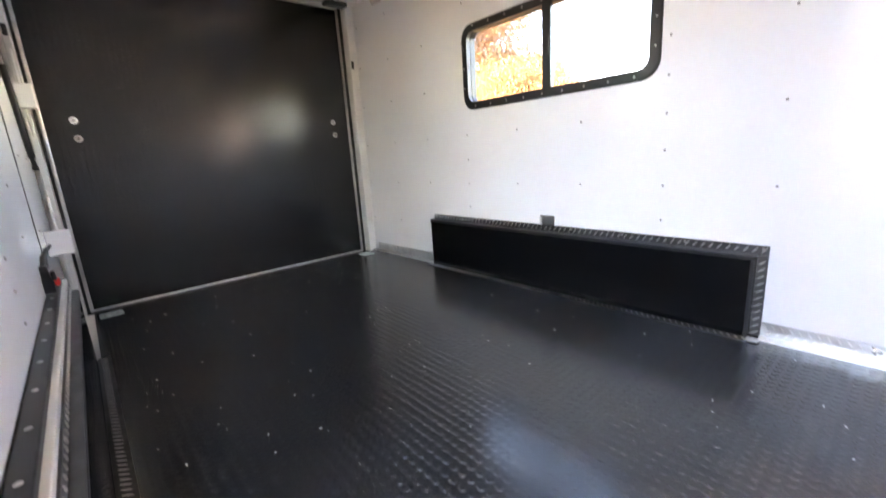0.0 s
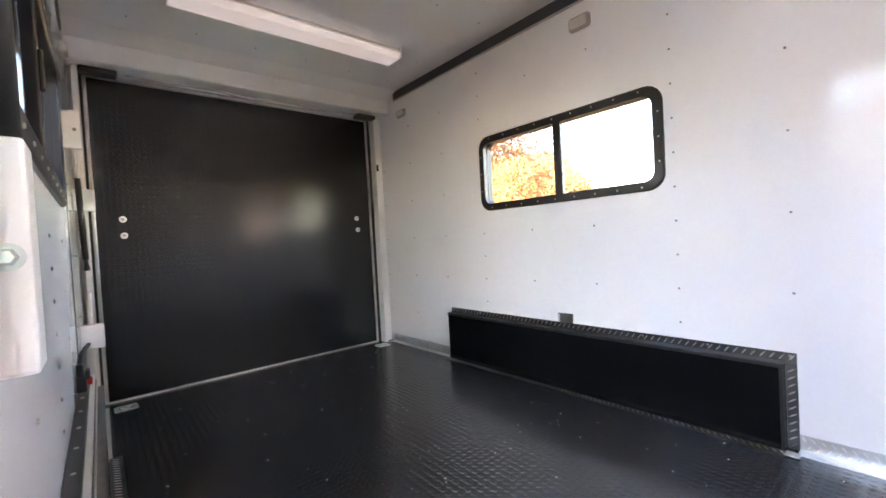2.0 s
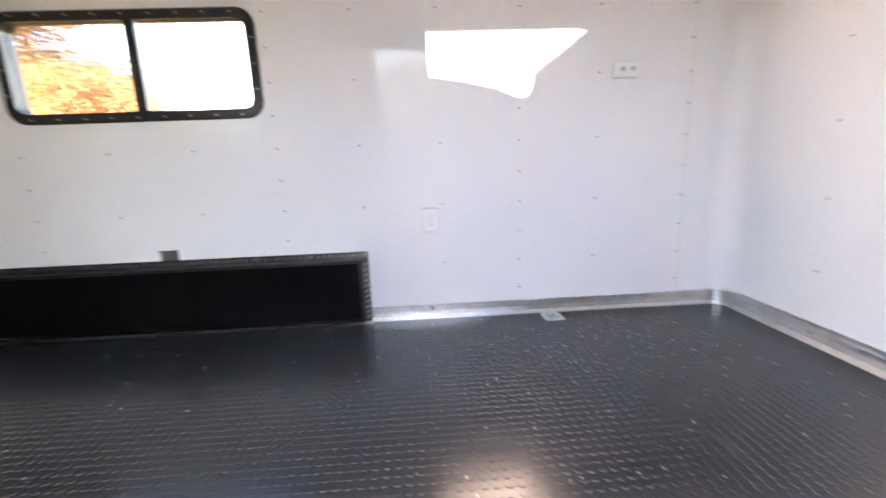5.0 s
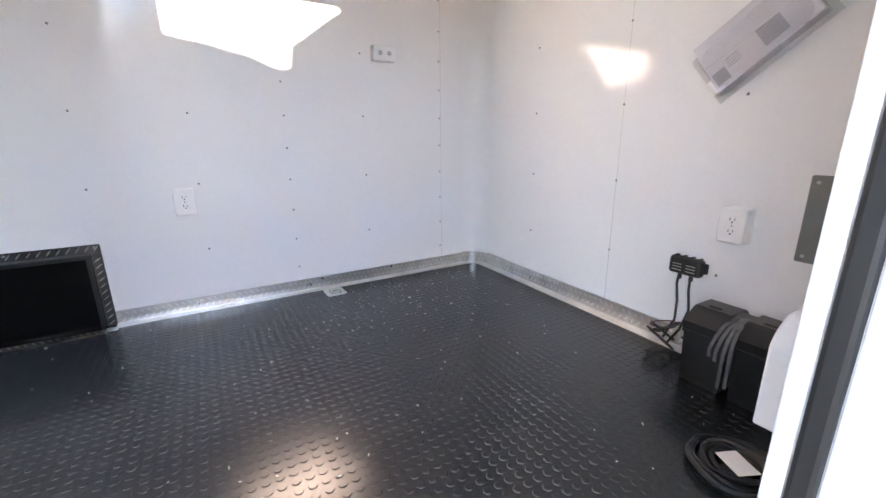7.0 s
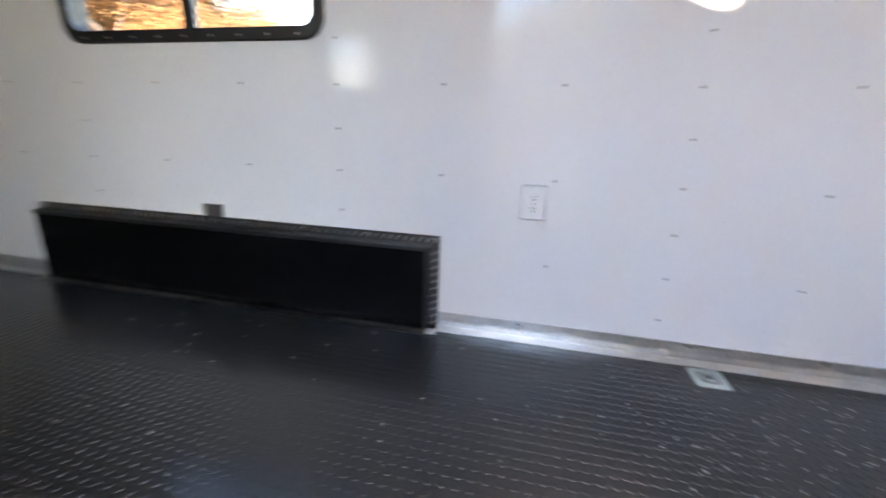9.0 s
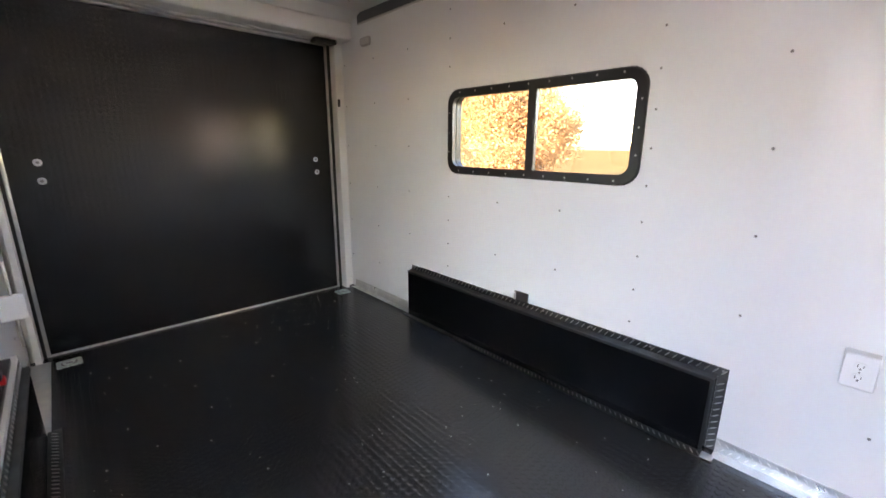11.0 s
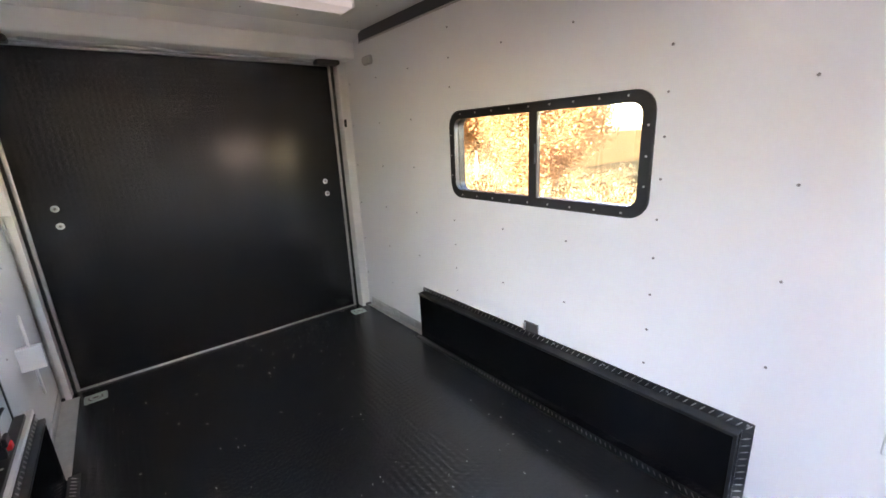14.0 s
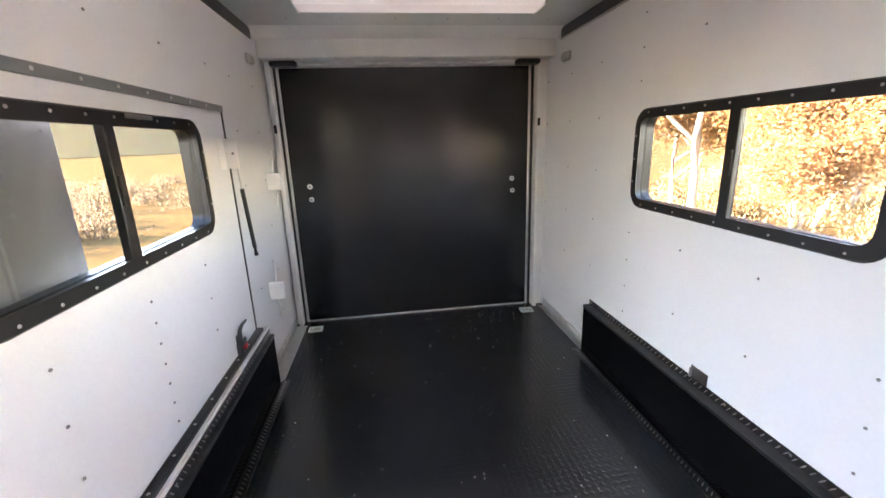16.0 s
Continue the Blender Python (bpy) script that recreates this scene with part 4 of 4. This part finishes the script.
def tree(x, y, height, seed, mat, leaves, label, spread=0.55):
    """A trunk that forks into limbs and twigs, with leaves round the twigs' ends."""
    rnd = random.Random(seed)
    t = thing("tree", label, "tree", group="autumn trees", at=(x, y, GROUND))
    bm = bmesh.new()
    ends = []

    def limb(p, way, length, r, depth):
        pts = [p]
        w = way.copy()
        for _ in range(4):
            w = (w + Vector((rnd.uniform(-1, 1), rnd.uniform(-1, 1), rnd.uniform(-0.3, 0.7))) * 0.18).normalized()
            pts.append(pts[-1] + w * length / 4)
        tube(pts, r, 6 if depth else 8, bm=bm, taper=r * 0.55)
        if depth >= 2:
            ends.extend(pts[1:])
        if depth < 3:
            for k in range(4 if depth == 0 else 3):
                q = pts[rnd.choice((2, 3, 4)) if depth else (2, 3, 4, 4)[k]]
                a = rnd.uniform(0, 6.28)
                side = Vector((math.cos(a), math.sin(a), rnd.uniform(0.1, 0.8)))
                limb(q, (w * 0.5 + side * (0.8 if depth else spread * 1.5)).normalized(), length * rnd.uniform(0.55, 0.75), r * 0.5, depth + 1)

    limb(Vector((0, 0, -0.05)), Vector((0.05, 0, 1)), height * 0.42, height * 0.014, 0)
    part("trunk", bm, M_BARK, t, "pale bare limbs", smooth=True)
    poses = []
    for _ in range(int(leaves * 4)):
        e = rnd.choice(ends)
        p = e + Vector((rnd.gauss(0, 1), rnd.gauss(0, 1), rnd.gauss(0, 0.9))) * height * 0.055
        s = rnd.uniform(0.6, 1.3)
        poses.append(Matrix.LocRotScale(p, Euler((rnd.uniform(0, 6.3), rnd.uniform(0, 6.3), rnd.uniform(0, 6.3))), (s, s, s)))
    many(leaf_quad(0.029), poses, mat, "crown", t)
    return t


tree(6.4, 7.0, 6.2, 11, M_LEAF, 13000, "autumn tree with orange leaves and pale limbs")
tree(8.4, 6.6, 4.6, 12, M_STRAW, 7000, "autumn tree with straw-yellow leaves")
tree(9.2, 10.4, 6.8, 13, M_STRAW, 11000, "autumn tree with straw-yellow leaves")
tree(6.0, 10.2, 7.2, 14, M_LEAF, 13000, "autumn tree with orange leaves and pale limbs")
tree(12.5, 9.0, 5.0, 15, M_LEAF, 7000, "autumn tree with orange leaves and pale limbs")
tree(13.5, 14.0, 7.6, 16, M_LEAF, 9000, "autumn tree with orange leaves and pale limbs")
tree(8.6, 14.5, 7.6, 17, M_STRAW, 11000, "autumn tree with straw-yellow leaves")
tree(7.0, 5.5, 3.7, 21, M_LEAF, 9000, "low autumn tree with dense orange leaves", 0.8)
tree(9.6, 7.4, 4.4, 22, M_LEAF, 8000, "low autumn tree with dense orange leaves", 0.8)
tree(7.6, 9.2, 4.6, 23, M_STRAW, 8000, "autumn tree with straw-yellow leaves", 0.8)
tree(5.4, 8.2, 4.8, 24, M_STRAW, 8000, "autumn tree with straw-yellow leaves", 0.8)
tree(5.2, 13.2, 7.0, 18, M_LEAF, 9000, "autumn tree with orange leaves and pale limbs")


def shrubs(name, label, mat, spots, size, leaves, seed):
    rnd = random.Random(seed)
    poses = []
    for x, y, s in spots:
        for _ in range(leaves):
            a, r, z = rnd.uniform(0, 6.28), abs(rnd.gauss(0, 0.5)) * s, abs(rnd.gauss(0.3, 0.3)) * s
            k = rnd.uniform(0.6, 1.4)
            poses.append(Matrix.LocRotScale((x + r * math.cos(a), y + r * math.sin(a), GROUND + z), Euler((rnd.uniform(0.8, 2.2), rnd.uniform(-0.6, 0.6), a)), (k, k, k)))
    ob = many(leaf_quad(size), poses, mat, name, None)
    tagged(ob, label, "shrubs", kind="stuff")
    return ob


rnd = random.Random(21)
shrubs("sagebrush", "low dry sagebrush scattered over the field", M_SAGE, [(-rnd.uniform(6, 16), rnd.uniform(9, 30), rnd.uniform(0.5, 1.0)) for _ in range(70)], 0.042, 340, 3)
shrubs("tall_grass", "tall straw-coloured grass under the trees", M_STRAW, [(rnd.uniform(6, 18), rnd.uniform(3.5, 18), rnd.uniform(0.4, 0.8)) for _ in range(110)], 0.036, 300, 4)


# ---- screws of the walls and ceiling ----
SCREW = mesh_of(disc(0.0052, 0.0042, 8), M_SCREW)


def screws(parent, spots, way):
    for p in spots:
        o = new("screw", SCREW)
        o.parent = parent
        o.matrix_basis = facing(*p, way)


def free(y, z):
    return not (WY0 - 0.01 < y < WY1 + 0.01 and WZ0 - 0.02 < z < WZ1 + 0.02) and not (0.48 < y < 2.6 and z < 0.41)


spots = []
for k in range(12):
    y = -1.197 + 0.4235 * k
    dense = k in (2, 5, 8)
    if k == 0:
        y, dense = -1.28 + 0.016, True
    for j in range(24):
        z = 0.145 + 0.1625 * j if dense else 0.31 + 0.325 * j
        if z < 2.2 and free(y, z):
            spots.append((W, y, z))
screws(wall_right, spots, "-x")
spots = []
for x, dz, z in ((1.575, 0.325, 0.315), (1.03, 0.325, 0.325), (0.555, 0.32, 0.335), (0.05, 0.325, 0.325)):
    spots += [(x, FRONT, z + dz * k) for k in range(7) if z + dz * k < 2.25 and not (x == 0.555 and 0.5 < z + dz * k < 0.7) and not (x == 0.05 and z < 0.4 and k < 1)]
screws(wall_front, spots, "+y")
spots = [(L, y, z) for y in (2.7, 3.13) for z in (0.3, 0.62, 0.95, 1.28, 1.6, 1.9)] + [(L, y, 1.91) for y in (0.8, 1.1, 1.53, 1.95, 2.38)]
screws(wall_left, spots, "+x")
spots = [(0.003, y, z) for y in (1.078, 1.98) for z in (0.67, 0.83, 0.992)] + [(0.003, 1.53, 0.505 + 0.081 * k) for k in range(7)]
screws(escape, spots, "+x")
spots = [(0.2 + 0.345 * k, y, TOP) for y in (3.03, 2.62, 1.95, 1.35, 0.75, 0.1, -0.6) for k in range(6)]
screws(ceiling, spots, "-z")

# ---- shavings on the floor ----
rnd = random.Random(33)
poses = []
for _ in range(620):
    if rnd.random() < 0.5:
        x, y = rnd.gauss(1.75, 0.3), rnd.gauss(-0.75, 0.35)
    elif rnd.random() < 0.3:
        x, y = rnd.gauss(1.5, 0.25), rnd.gauss(3.2, 0.2)
    else:
        x, y = rnd.uniform(0.1, 2.0), rnd.uniform(-1.3, 3.4)
    if 0.05 < x < 2.02 and -1.4 < y < 3.48:
        s = rnd.uniform(0.5, 1.3)
        poses.append(Matrix.LocRotScale((x, y, 0.0026), Euler((rnd.uniform(-0.3, 0.3), rnd.uniform(-0.3, 0.3), rnd.uniform(0, 6.3))), (s, s, s)))
chips = many(box((-0.0036, -0.0008, -0.0005), (0.0036, 0.0008, 0.0006)), poses, M_SHAVING, "shavings", None)
tagged(chips, "pale plastic shavings scattered over the rubber floor", "shavings", kind="stuff")

# ---- coins of the rubber ----
def coin(sides=12, high=0.0014, wide=0.0118, shoulder=0.0022):
    """One raised disc with a rounded shoulder."""
    ring = lambda r, z: [(r * math.cos(2 * math.pi * i / sides), r * math.sin(2 * math.pi * i / sides), z) for i in range(sides)]
    return loft([ring(wide, 0), ring(wide - 0.25 * shoulder, high * 0.7), ring(wide - shoulder, high)])


poses = [facing(-0.965 + 0.0335 * i, 0.0, 0.03 + 0.0335 * j, "-y") for i in range(58) for j in range(61)]
many(coin(8, 0.0011, 0.0112), poses, M_DOORRUB, "coins", ramp_door)
near, rest = [], []
for i in range(64):
    for j in range(150):
        x, y = -0.04 + 0.0335 * i, -1.49 + 0.0335 * j
        if x > 2.04 or y > 3.5 or (x < 0.03 and y > 0.8):
            continue
        (near if 0.45 < x < 1.0 and -0.5 < y < 0.05 else rest).append((x, y))
many(coin(12), [pose(x, y, 0) for x, y in rest], M_RUBBER, "coins", floor)
COIN = mesh_of(coin(12), M_RUBBER)
for x, y in near:
    o = new("coin", COIN)
    o.parent = floor
    o.location = (x, y, 0)
